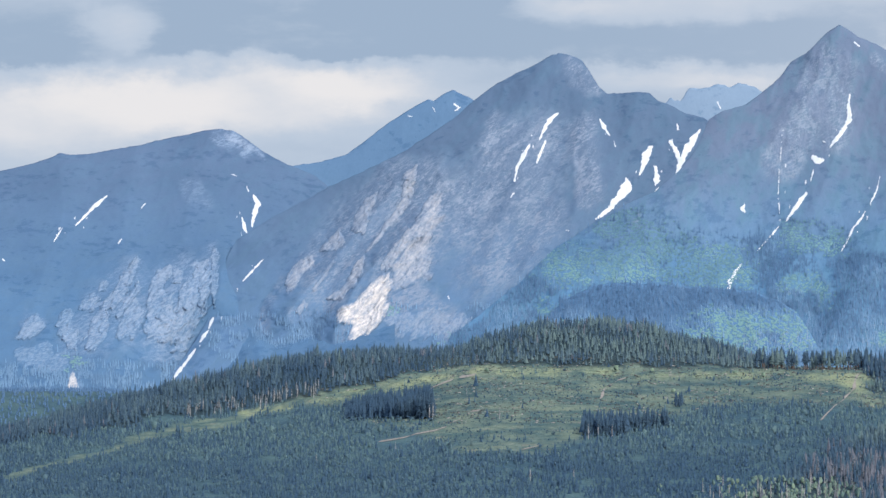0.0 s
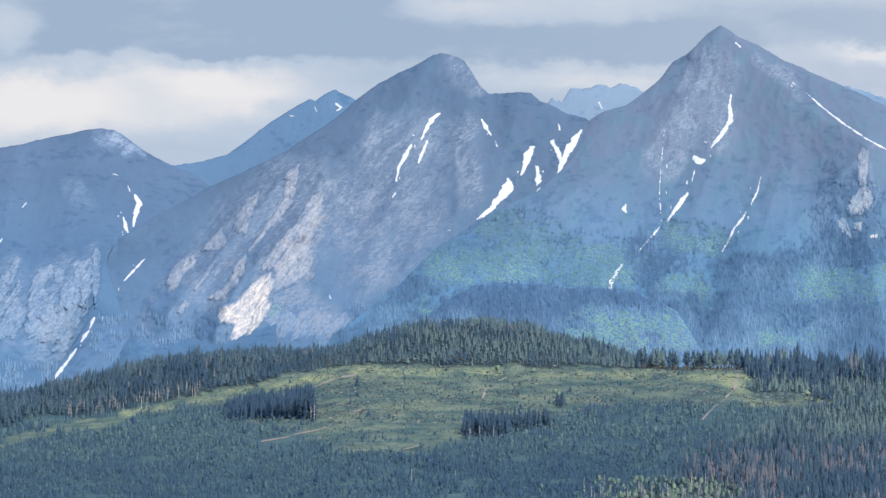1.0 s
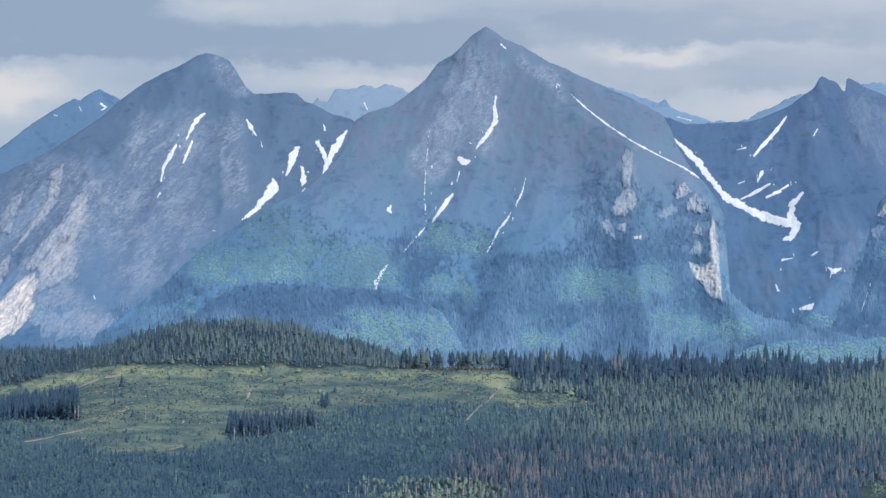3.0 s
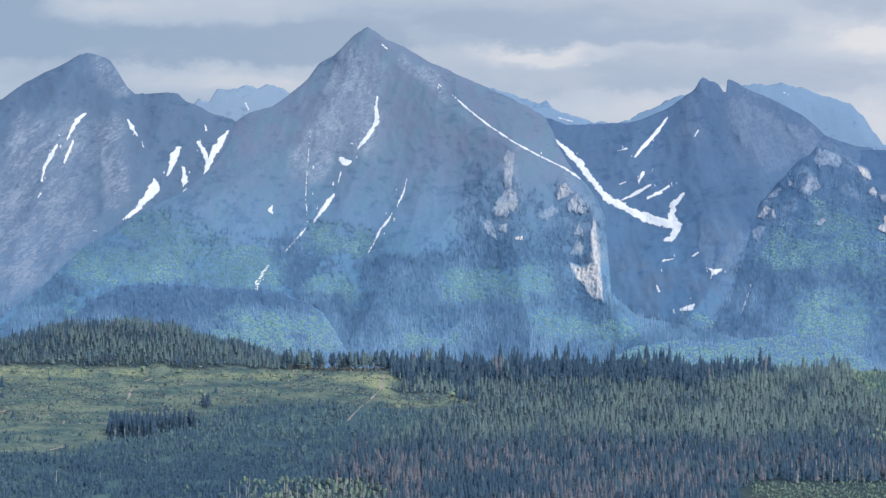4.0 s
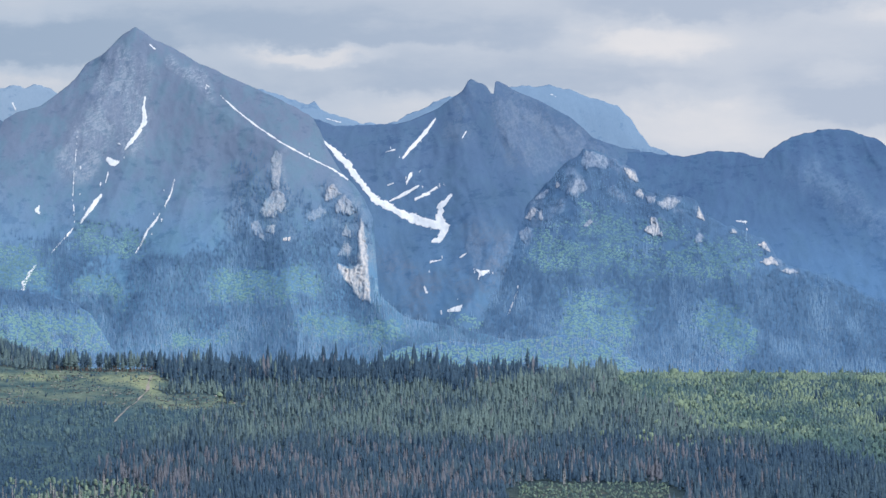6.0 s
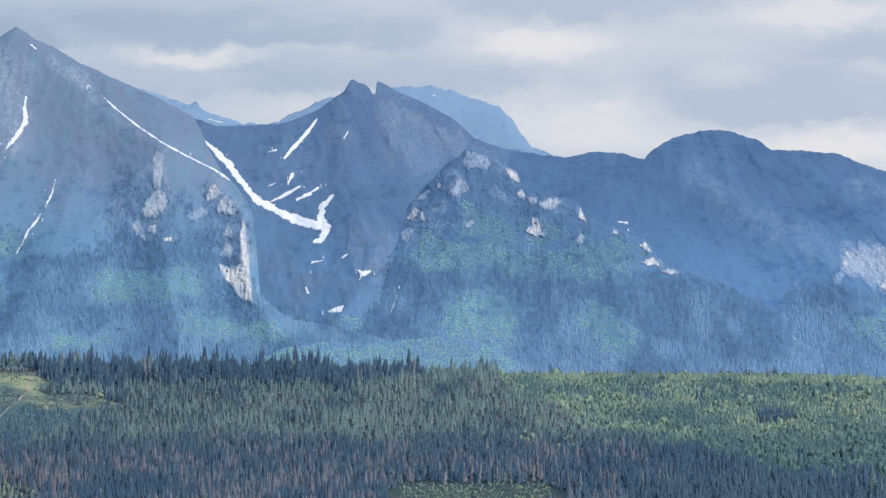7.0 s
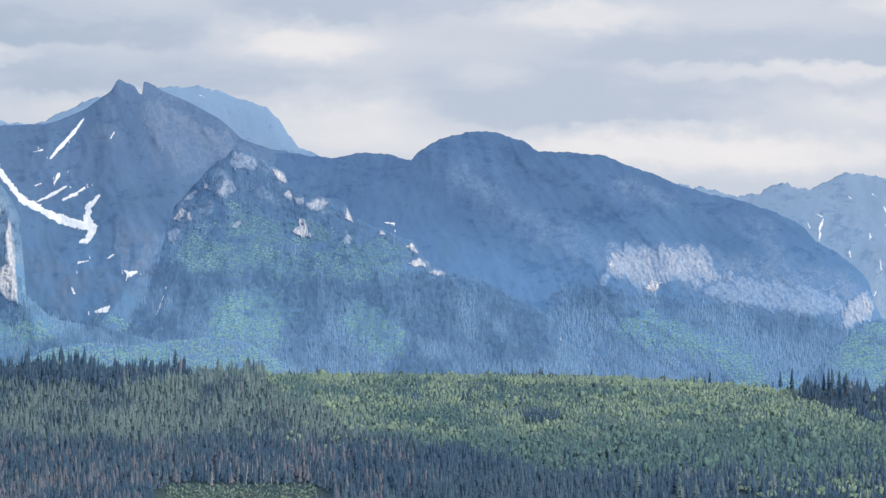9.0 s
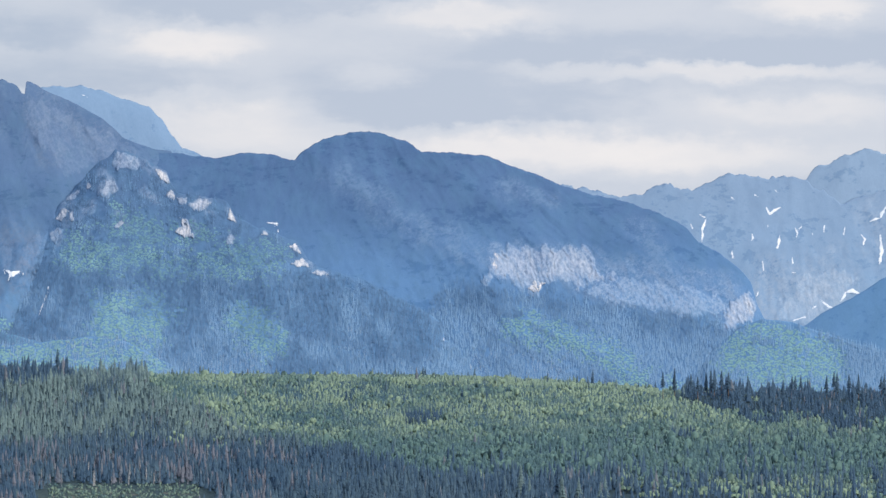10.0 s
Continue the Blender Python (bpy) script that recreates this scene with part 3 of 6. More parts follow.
far_dark_ridge = Mountain("forested_ridge", "plain hazy blue forested ridge falling to the valley", (
    (3450, 640), (3490, 580), (3530, 550), (3580, 525), (3646, 484), (3700, 455), (3770, 430)), 4250, 4100, MAT_WOODS, 107, relief=0.22, rough=1.5, step=3.8)

left_mountain = Mountain("mountain", "rounded hazy grey-blue mountain with pale limestone ribs below", (
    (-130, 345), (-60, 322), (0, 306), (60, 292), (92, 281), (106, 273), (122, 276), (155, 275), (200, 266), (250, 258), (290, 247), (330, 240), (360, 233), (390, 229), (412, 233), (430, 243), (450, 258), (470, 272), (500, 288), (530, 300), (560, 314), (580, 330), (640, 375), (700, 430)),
    4450, 3580, MAT_LEFT, 11, slant=0.7, relief=0.60, rough=1.2, haze_line=430, ridges=((16, 70, (400, 232), (345, 310), (330, 420), (345, 470), (300, 600)), (12, 60, (250, 262), (215, 380), (240, 470), (180, 600)), (11, 50, (110, 276), (100, 420), (60, 570)), (-95, 200, (690, 300), (600, 430), (460, 660), (430, 720)), (-175, 120, (342, 640), (297, 693)), (42, 60, (402, 440), (392, 510))), rocks=(
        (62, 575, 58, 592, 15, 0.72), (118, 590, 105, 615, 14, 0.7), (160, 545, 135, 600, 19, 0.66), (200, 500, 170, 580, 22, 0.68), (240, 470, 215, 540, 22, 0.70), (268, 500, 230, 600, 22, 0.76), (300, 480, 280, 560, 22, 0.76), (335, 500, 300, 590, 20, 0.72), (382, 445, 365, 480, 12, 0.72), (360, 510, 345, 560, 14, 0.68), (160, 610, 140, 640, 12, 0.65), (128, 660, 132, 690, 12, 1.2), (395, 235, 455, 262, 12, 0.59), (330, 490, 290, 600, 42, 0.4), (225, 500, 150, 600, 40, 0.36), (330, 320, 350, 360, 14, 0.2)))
west_peak = Mountain("mountain", "hazy grey-blue peak with a pale limestone cliff and snow gullies", (
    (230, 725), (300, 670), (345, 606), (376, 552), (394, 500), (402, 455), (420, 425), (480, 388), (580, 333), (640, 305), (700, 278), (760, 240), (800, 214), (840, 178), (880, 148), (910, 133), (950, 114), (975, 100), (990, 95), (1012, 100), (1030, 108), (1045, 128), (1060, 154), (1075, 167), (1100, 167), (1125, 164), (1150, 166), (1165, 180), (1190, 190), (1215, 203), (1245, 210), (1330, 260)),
    4330, 3760, MAT_WEST, 21, slant=0.7, relief=0.63, rough=1.8, haze_line=470, ridges=(
        (-60, 260, (394, 500), (404, 455), (470, 400)),
        (30, 95, (990, 97), (935, 170), (860, 235), (800, 285), (770, 370), (700, 470), (650, 600)), (34, 46, (770, 300), (705, 320), (640, 400), (600, 450), (500, 560)), (34, 44, (745, 385), (680, 450), (620, 520), (590, 600)),
        (17, 60, (1030, 112), (1040, 230), (1050, 340), (960, 440)), (13, 50, (930, 260), (900, 360), (850, 480)), (10, 40, (1130, 168), (1110, 260), (1080, 340))), rocks=(
        (690, 470, 655, 520, 27, 1.12), (652, 520, 626, 605, 25, 1.4), (730, 440, 690, 470, 19, 0.9), (762, 380, 738, 430, 16, 1.0), (715, 305, 706, 352, 11, 0.78), (700, 362, 688, 388, 13, 0.72), (660, 345, 643, 382, 15, 0.7), (735, 395, 700, 430, 9, 0.9),
        (642, 455, 616, 500, 11, 0.9), (592, 420, 562, 442, 11, 0.9), (546, 456, 530, 478, 11, 0.9), (520, 488, 500, 516, 11, 0.95), (530, 545, 524, 552, 9, 0.8), (490, 545, 475, 580, 9, 0.8), (602, 545, 590, 562, 9, 0.85), (575, 470, 560, 500, 8, 0.7),
        (700, 330, 570, 500, 42, 0.42), (765, 330, 700, 520, 46, 0.5), (890, 240, 815, 400, 34, 0.5), (950, 260, 860, 470, 52, 0.42), (1010, 120, 1050, 160, 16, 0.5), (1030, 240, 1050, 330, 28, 0.5), (960, 380, 920, 440, 40, 0.42), (700, 500, 800, 590, 28, 0.4)))
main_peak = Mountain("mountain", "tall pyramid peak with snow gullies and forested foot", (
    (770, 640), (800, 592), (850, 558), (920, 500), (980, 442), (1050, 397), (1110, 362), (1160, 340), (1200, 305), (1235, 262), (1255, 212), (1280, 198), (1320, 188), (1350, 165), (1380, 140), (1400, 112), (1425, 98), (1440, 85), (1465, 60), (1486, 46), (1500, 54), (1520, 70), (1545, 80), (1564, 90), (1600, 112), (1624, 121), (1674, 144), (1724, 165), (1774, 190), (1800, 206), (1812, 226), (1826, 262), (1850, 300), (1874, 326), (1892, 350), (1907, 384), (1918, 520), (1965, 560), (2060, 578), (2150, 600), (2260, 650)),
    4150, 3600, MAT_NEAR, 31, slant=0.1, relief=0.60, rough=1.6, haze_line=400, ridges=(
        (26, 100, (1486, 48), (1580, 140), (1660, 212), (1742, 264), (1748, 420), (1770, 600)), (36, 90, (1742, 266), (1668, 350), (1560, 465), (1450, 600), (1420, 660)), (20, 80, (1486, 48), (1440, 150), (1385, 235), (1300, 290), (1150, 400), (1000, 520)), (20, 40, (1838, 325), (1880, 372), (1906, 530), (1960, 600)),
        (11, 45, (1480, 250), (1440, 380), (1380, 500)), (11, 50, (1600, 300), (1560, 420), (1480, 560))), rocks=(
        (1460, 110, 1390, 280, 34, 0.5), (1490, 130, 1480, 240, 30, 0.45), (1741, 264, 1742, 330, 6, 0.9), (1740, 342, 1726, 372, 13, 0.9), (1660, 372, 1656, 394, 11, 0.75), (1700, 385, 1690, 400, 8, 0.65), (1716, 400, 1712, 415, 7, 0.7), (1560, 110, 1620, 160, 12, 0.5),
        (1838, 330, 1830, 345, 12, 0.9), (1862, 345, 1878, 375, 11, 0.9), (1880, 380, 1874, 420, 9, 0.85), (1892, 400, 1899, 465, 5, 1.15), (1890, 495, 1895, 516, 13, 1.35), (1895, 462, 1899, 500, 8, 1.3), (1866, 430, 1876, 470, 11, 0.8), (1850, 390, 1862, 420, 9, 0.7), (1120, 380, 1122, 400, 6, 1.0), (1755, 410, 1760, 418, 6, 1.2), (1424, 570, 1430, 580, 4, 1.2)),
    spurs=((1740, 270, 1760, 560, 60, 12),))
twin_peaks = Mountain("mountain", "hazy blue-grey mountain with a notched twin summit and snow basin", (
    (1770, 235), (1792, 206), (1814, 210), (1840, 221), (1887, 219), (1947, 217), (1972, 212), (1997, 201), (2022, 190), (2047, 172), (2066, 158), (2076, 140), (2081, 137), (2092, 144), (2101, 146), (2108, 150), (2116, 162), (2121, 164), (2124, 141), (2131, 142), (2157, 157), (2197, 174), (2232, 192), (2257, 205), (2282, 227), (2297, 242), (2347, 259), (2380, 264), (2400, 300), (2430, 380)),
    4330, 3800, MAT_BASIN, 41, slant=-0.1, relief=0.55, rough=1.5, haze_line=440, ridges=((15, 70, (2081, 140), (2062, 230), (2085, 330), (2110, 420), (2090, 560)), (14, 60, (2126, 145), (2140, 220), (2180, 300), (2200, 400)), (14, 60, (1960, 216), (1950, 290), (1990, 330)), (75, 170, (2180, 380), (2110, 500), (2050, 570)), (-150, 130, (2420, 250), (2440, 420))), rocks=(
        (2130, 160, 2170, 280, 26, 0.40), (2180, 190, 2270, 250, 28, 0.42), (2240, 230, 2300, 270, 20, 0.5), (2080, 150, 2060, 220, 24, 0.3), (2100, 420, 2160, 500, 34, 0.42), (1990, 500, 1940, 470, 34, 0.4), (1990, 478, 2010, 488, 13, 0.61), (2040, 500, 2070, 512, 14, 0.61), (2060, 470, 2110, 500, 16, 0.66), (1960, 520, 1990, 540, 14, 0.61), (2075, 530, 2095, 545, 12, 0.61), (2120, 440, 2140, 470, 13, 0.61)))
east_mountain = Mountain("mountain", "broad hazy blue shaded mountain with a pale cliff band", (
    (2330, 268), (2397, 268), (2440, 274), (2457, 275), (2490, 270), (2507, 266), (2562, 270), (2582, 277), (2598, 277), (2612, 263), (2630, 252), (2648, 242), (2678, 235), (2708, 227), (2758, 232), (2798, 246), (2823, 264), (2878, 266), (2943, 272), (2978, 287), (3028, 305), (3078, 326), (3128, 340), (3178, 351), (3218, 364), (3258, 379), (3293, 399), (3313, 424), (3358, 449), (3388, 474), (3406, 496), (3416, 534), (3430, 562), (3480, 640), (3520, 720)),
    4300, 3800, MAT_RIGHT, 51, slant=-0.3, relief=0.52, rough=2.8, haze_line=480, ridges=((21, 80, (2620, 262), (2690, 320), (2800, 390), (2930, 470)), (18, 60, (2960, 540), (3070, 590), (3250, 690)), (14, 70, (2830, 268), (2960, 360), (3060, 440)), (14, 60, (3080, 330), (3200, 420), (3300, 520))), rocks=(
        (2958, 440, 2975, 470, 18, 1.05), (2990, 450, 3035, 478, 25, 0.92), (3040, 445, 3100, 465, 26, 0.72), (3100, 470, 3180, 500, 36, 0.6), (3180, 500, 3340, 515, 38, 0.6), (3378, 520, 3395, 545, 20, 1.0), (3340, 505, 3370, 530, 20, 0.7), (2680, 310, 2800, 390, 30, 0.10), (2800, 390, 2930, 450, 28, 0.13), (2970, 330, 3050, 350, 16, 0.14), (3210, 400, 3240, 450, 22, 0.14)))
front_hill = Mountain("forested_hill", "hazy blue forested hill topped by small pale crags", (
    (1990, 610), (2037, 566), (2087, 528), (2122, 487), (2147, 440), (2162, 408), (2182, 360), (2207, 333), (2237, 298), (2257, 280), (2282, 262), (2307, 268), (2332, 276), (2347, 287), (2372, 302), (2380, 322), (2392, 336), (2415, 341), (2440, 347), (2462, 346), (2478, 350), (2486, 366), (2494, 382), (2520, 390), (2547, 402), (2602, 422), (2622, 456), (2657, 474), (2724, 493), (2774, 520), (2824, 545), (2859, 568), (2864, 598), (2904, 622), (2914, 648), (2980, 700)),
    4160, 3790, MAT_WOODS, 61, slant=0.0, relief=0.68, rough=4.0, haze_line=480, ridges=((13, 120, (2284, 266), (2270, 420), (2300, 640)), (13, 110, (2480, 352), (2530, 470), (2600, 640)), (8, 70, (2660, 478), (2740, 560), (2800, 640))), rocks=(
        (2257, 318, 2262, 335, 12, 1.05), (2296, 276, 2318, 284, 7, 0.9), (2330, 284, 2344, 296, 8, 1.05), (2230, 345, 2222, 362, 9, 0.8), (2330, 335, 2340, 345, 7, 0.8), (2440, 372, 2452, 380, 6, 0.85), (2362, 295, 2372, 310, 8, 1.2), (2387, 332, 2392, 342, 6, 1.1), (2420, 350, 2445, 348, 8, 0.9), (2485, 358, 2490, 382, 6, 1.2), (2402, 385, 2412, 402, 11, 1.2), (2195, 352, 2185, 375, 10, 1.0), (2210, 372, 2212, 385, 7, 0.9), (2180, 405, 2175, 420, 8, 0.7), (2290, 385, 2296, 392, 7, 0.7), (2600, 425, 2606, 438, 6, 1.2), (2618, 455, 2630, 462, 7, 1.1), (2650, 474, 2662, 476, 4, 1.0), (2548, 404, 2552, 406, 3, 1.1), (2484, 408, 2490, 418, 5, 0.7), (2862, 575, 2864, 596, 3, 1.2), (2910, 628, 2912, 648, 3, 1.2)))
east_hill = Mountain("forested_hill", "low hazy blue-green hill covered with broadleaf forest", (
    (3280, 700), (3340, 610), (3390, 572), (3428, 560), (3478, 566), (3528, 583), (3578, 600), (3646, 618), (3720, 640), (3780, 660)),
    3700, 3520, MAT_WOODS, 71, relief=0.32, rough=2.0, haze_line=300)
foot_hill = Mountain("forested_hill", "low hazy blue hill with spruce above and broadleaf below", (
    (900, 640), (950, 585), (1000, 530), (1050, 507), (1100, 502), (1150, 504), (1280, 512), (1330, 518), (1380, 535), (1410, 556), (1432, 590), (1460, 640), (1500, 700)),
    3640, 3500, MAT_WOODS, 81, relief=0.32, rough=2.0, haze_line=300)
valley_hill = Mountain("forested_hill", "low hazy blue rise with pale clearings before the basin", (
    (1830, 690), (1900, 640), (1960, 612), (2040, 600), (2100, 606), (2160, 600), (2240, 590), (2300, 600), (2380, 640), (2460, 690)),
    3600, 3480, MAT_WOODS, 91, relief=0.28, rough=2.0, haze_line=300)

# ---- limestone faces: tone (paler stone and painted-in sunlight), then the outline of each ----
west_peak.cliff(1.0, 596, 550, 625, 529, 647, 504, 676, 487, 699, 487, 693, 515, 682, 555, 670, 578, 653, 590, 665, 607, 613, 610, 622, 578, 599, 572)
west_peak.cliff(0.42, 699, 487, 676, 470, 710, 452, 739, 395, 762, 349, 779, 343, 782, 389, 762, 429, 756, 487, 716, 509, 699, 515, bold=1.25)
west_peak.cliff(0.33, 676, 466, 716, 412, 751, 378, 745, 395, 728, 435, 705, 464, 682, 478, bold=1.25)
west_peak.cliff(0.35, 642, 453, 665, 418, 693, 378, 710, 349, 716, 309, 736, 292, 733, 320, 728, 361, 710, 383, 682, 412, 659, 442, bold=1.25)
west_peak.cliff(0.28, 619, 407, 636, 378, 647, 349, 665, 340, 662, 366, 650, 395, 642, 411, bold=1.25)
west_peak.cliff(0.4, 579, 528, 602, 509, 619, 487, 636, 458, 645, 446, 642, 481, 625, 509, 602, 533, bold=1.25)
west_peak.cliff(0.42, 507, 515, 507, 487, 527, 464, 550, 452, 559, 469, 533, 487, 521, 511, bold=1.25)
west_peak.cliff(0.32, 567, 445, 584, 418, 599, 408, 609, 429, 596, 442, bold=1.25)
west_peak.cliff(0.15, 550, 512, 567, 492, 590, 458, 597, 452, 579, 487, 556, 516, bold=1.25)
west_peak.cliff(0.3, 521, 551, 539, 531, 546, 541, 530, 558, bold=1.25)
west_peak.cliff(0.12, 682, 567, 716, 550, 756, 547, 796, 555, 831, 567, 808, 585, 751, 596, 699, 591, bold=1.25)
west_peak.cliff(0.3, 802, 578, 811, 568, 819, 567, 814, 582, bold=1.25)
main_peak.cliff(0.30, 1727, 330, 1729, 276, 1735, 261, 1747, 274, 1745, 296, 1740, 331, bold=1.25)
main_peak.cliff(0.42, 1707, 374, 1721, 347, 1736, 331, 1750, 342, 1753, 363, 1736, 374, 1719, 382, bold=1.25)
main_peak.cliff(0.24, 1688, 393, 1701, 387, 1712, 409, 1717, 426, 1700, 415, bold=1.25)
main_peak.cliff(0.42, 1719, 397, 1735, 395, 1732, 413, 1717, 407, bold=1.25)
main_peak.cliff(1.00, 1747, 417, 1761, 417, 1761, 424, 1747, 424)
main_peak.cliff(0.47, 1822, 352, 1828, 326, 1838, 323, 1850, 340, 1833, 353, bold=1.25)
main_peak.cliff(0.42, 1840, 370, 1845, 347, 1856, 338, 1869, 358, 1879, 372, 1861, 379, bold=1.25)
main_peak.cliff(0.34, 1853, 413, 1858, 392, 1870, 409, 1867, 418, bold=1.25)
main_peak.cliff(0.34, 1847, 449, 1857, 423, 1870, 439, 1865, 454, bold=1.25)
main_peak.cliff(0.90, 1883, 383, 1890, 382, 1895, 424, 1902, 470, 1906, 539, 1879, 523, 1855, 493, 1844, 464, 1869, 470, 1883, 465, 1881, 424)
main_peak.cliff(0.09, 1906, 485, 1930, 495, 1943, 523, 1910, 518)
main_peak.cliff(0.12, 1786, 379, 1813, 362, 1825, 373, 1803, 390, bold=1.25)
left_mountain.cliff(0.13, 228, 478, 240, 458, 250, 460, 243, 480, 232, 505, 215, 528, 200, 545, 180, 548, 185, 532, 205, 515, 215, 490, bold=2.6)
left_mountain.cliff(0.14, 160, 622, 154, 600, 162, 575, 178, 545, 190, 540, 190, 570, 184, 600, 172, 618, bold=2.6)
left_mountain.cliff(0.14, 212, 598, 212, 575, 225, 548, 240, 535, 252, 540, 248, 570, 235, 598, bold=2.6)
left_mountain.cliff(0.14, 262, 545, 270, 500, 278, 478, 300, 468, 302, 485, 292, 505, 280, 540, 262, 570, bold=2.6)
left_mountain.cliff(0.10, 203, 560, 228, 525, 245, 498, 250, 508, 230, 540, 210, 565, bold=2.6)
left_mountain.cliff(0.17, 260, 580, 275, 560, 290, 525, 305, 515, 308, 560, 315, 600, 300, 604, 285, 600, 268, 598, bold=2.6)
left_mountain.cliff(0.13, 308, 622, 312, 560, 325, 508, 345, 500, 352, 520, 352, 555, 342, 585, 330, 618, bold=2.6)
left_mountain.cliff(0.12, 343, 484, 345, 466, 365, 458, 374, 470, 370, 500, 366, 545, 356, 560, 352, 510, bold=2.6)
left_mountain.cliff(0.08, 306, 500, 308, 478, 325, 480, 320, 502, bold=2.6)
left_mountain.cliff(0.10, 103, 592, 108, 560, 118, 550, 128, 555, 125, 580, 140, 590, 135, 618, 115, 605, bold=2.6)
left_mountain.cliff(0.10, 36, 598, 42, 580, 55, 562, 70, 560, 80, 578, 65, 592, 45, 600, bold=2.6)
left_mountain.cliff(0.07, 142, 548, 150, 525, 165, 520, 176, 530, 165, 550, bold=2.6)
left_mountain.cliff(0.06, 176, 515, 180, 500, 194, 498, 188, 516, bold=2.6)
left_mountain.cliff(0.10, 374, 470, 378, 438, 386, 445, 385, 500, 380, 545, 374, 520, bold=2.6)
left_mountain.cliff(1.0, 120, 690, 125, 665, 130, 655, 138, 670, 142, 690)
left_mountain.cliff(0.06, 30, 620, 60, 615, 90, 610, 130, 650, 100, 660, 40, 650)
left_mountain.cliff(0.10, 395, 236, 420, 239, 455, 262, 448, 270, 420, 254, 400, 247)
twin_peaks.cliff(0.0, 2122, 151, 2152, 174, 2218, 204, 2264, 225, 2284, 249, 2269, 273, 2233, 288, 2203, 304, 2177, 283, 2136, 242, 2119, 207, bold=0.4)
twin_peaks.cliff(0.0, 2131, 426, 2142, 406, 2167, 426, 2147, 446, 2126, 477, 2096, 487, 2111, 446, bold=0.4)
twin_peaks.cliff(0.0, 2070, 406, 2096, 421, 2111, 446, 2090, 472, 2065, 446, bold=0.4)
front_hill.cliff(0.21, 2279, 288, 2284, 263, 2305, 267, 2331, 283, 2310, 300, 2289, 297)
front_hill.cliff(0.77, 2350, 294, 2366, 290, 2378, 306, 2377, 320, 2358, 310)
front_hill.cliff(0.68, 2370, 340, 2379, 327, 2388, 342, 2384, 351)
front_hill.cliff(0.34, 2390, 344, 2407, 346, 2405, 358, 2393, 356)
front_hill.cliff(0.51, 2408, 356, 2432, 346, 2454, 352, 2443, 363, 2430, 371, 2417, 366)
front_hill.cliff(0.85, 2480, 382, 2483, 360, 2488, 353, 2495, 389)
front_hill.cliff(0.77, 2382, 404, 2399, 395, 2395, 379, 2408, 382, 2420, 415, 2402, 415)
front_hill.cliff(0.26, 2250, 338, 2264, 315, 2275, 313, 2288, 329, 2269, 345)
front_hill.cliff(0.59, 2174, 384, 2190, 361, 2200, 370, 2185, 387)
front_hill.cliff(0.51, 2198, 373, 2205, 369, 2211, 389, 2203, 387)
front_hill.cliff(0.21, 2189, 351, 2200, 336, 2219, 333, 2206, 351)
front_hill.cliff(0.26, 2163, 407, 2180, 397, 2188, 403, 2178, 428, 2166, 422)
front_hill.cliff(0.42, 2280, 397, 2292, 384, 2298, 390, 2287, 399)
front_hill.cliff(0.51, 2229, 330, 2233, 318, 2238, 325, 2235, 331)
front_hill.cliff(0.42, 2475, 427, 2480, 412, 2489, 414, 2489, 425)
front_hill.cliff(0.42, 2475, 427, 2484, 410, 2492, 417, 2486, 427)
front_hill.cliff(0.77, 2538, 410, 2545, 400, 2553, 411)
front_hill.cliff(0.81, 2588, 430, 2601, 424, 2613, 447, 2599, 439)
front_hill.cliff(0.81, 2592, 461, 2613, 448, 2625, 467, 2602, 467)
front_hill.cliff(0.68, 2627, 478, 2642, 469, 2661, 481, 2642, 483)
front_hill.cliff(0.77, 2859, 598, 2864, 579, 2868, 598)
front_hill.cliff(0.77, 2908, 649, 2910, 630, 2917, 648)
east_mountain.cliff(0.34, 2939, 490, 2947, 450, 2962, 435, 3002, 430, 3057, 440, 3077, 425, 3117, 440, 3137, 470, 3177, 490, 3127, 500, 3077, 485, 3047, 495, 3022, 512, 2992, 495, 2967, 482, bold=1.15)
east_mountain.cliff(0.95, 2948, 470, 2953, 440, 2961, 445, 2958, 472, bold=1.15)
east_mountain.cliff(0.85, 3010, 505, 3022, 488, 3044, 494, 3025, 514, bold=1.15)
east_mountain.cliff(0.04, 3177, 490, 3257, 500, 3347, 510, 3367, 545, 3317, 555, 3227, 540, 3157, 525, 3117, 510)
east_mountain.cliff(0.48, 3350, 552, 3372, 525, 3402, 514, 3414, 540, 3397, 572, 3361, 582, bold=1.15)
far_range.cliff(0.10, 3447, 560, 3455, 520, 3500, 485, 3560, 475, 3592, 490, 3560, 545, 3500, 570, bold=0.3)

# ---- snow ----
left_mountain.snow(190, 348, 5, 170, 364, 9, 155, 380, 5, 135, 400, 6)
left_mountain.snow(112, 404, 3, 97, 428, 4)
left_mountain.snow(448, 346, 8, 456, 362, 11, 449, 380, 10, 446, 402, 5)
left_mountain.snow(428, 386, 6, 432, 402, 7, 437, 415, 5)
left_mountain.snow(410, 309, 4, 418, 312, 4)
left_mountain.snow(436, 330, 3, 440, 340, 3)
left_mountain.snow(258, 360, 2, 250, 370, 2)
left_mountain.snow(217, 422, 3, 209, 433, 3)
west_peak.snow(378, 563, 5, 374, 572, 8, 370, 582, 5)
west_peak.snow(369, 585, 4, 361, 595, 8, 354, 606, 6)
west_peak.snow(346, 619, 5, 338, 630, 6, 326, 646, 6, 314, 662, 7, 306, 674, 8)
left_mountain.snow(6, 460, 5, 10, 463, 4)
west_peak.snow(466, 459, 3, 452, 474, 5, 430, 498, 3)
west_peak.snow(988, 201, 6, 972, 215, 8, 962, 232, 7, 955, 248, 4)
west_peak.snow(966, 250, 6, 957, 270, 7, 950, 289, 4)
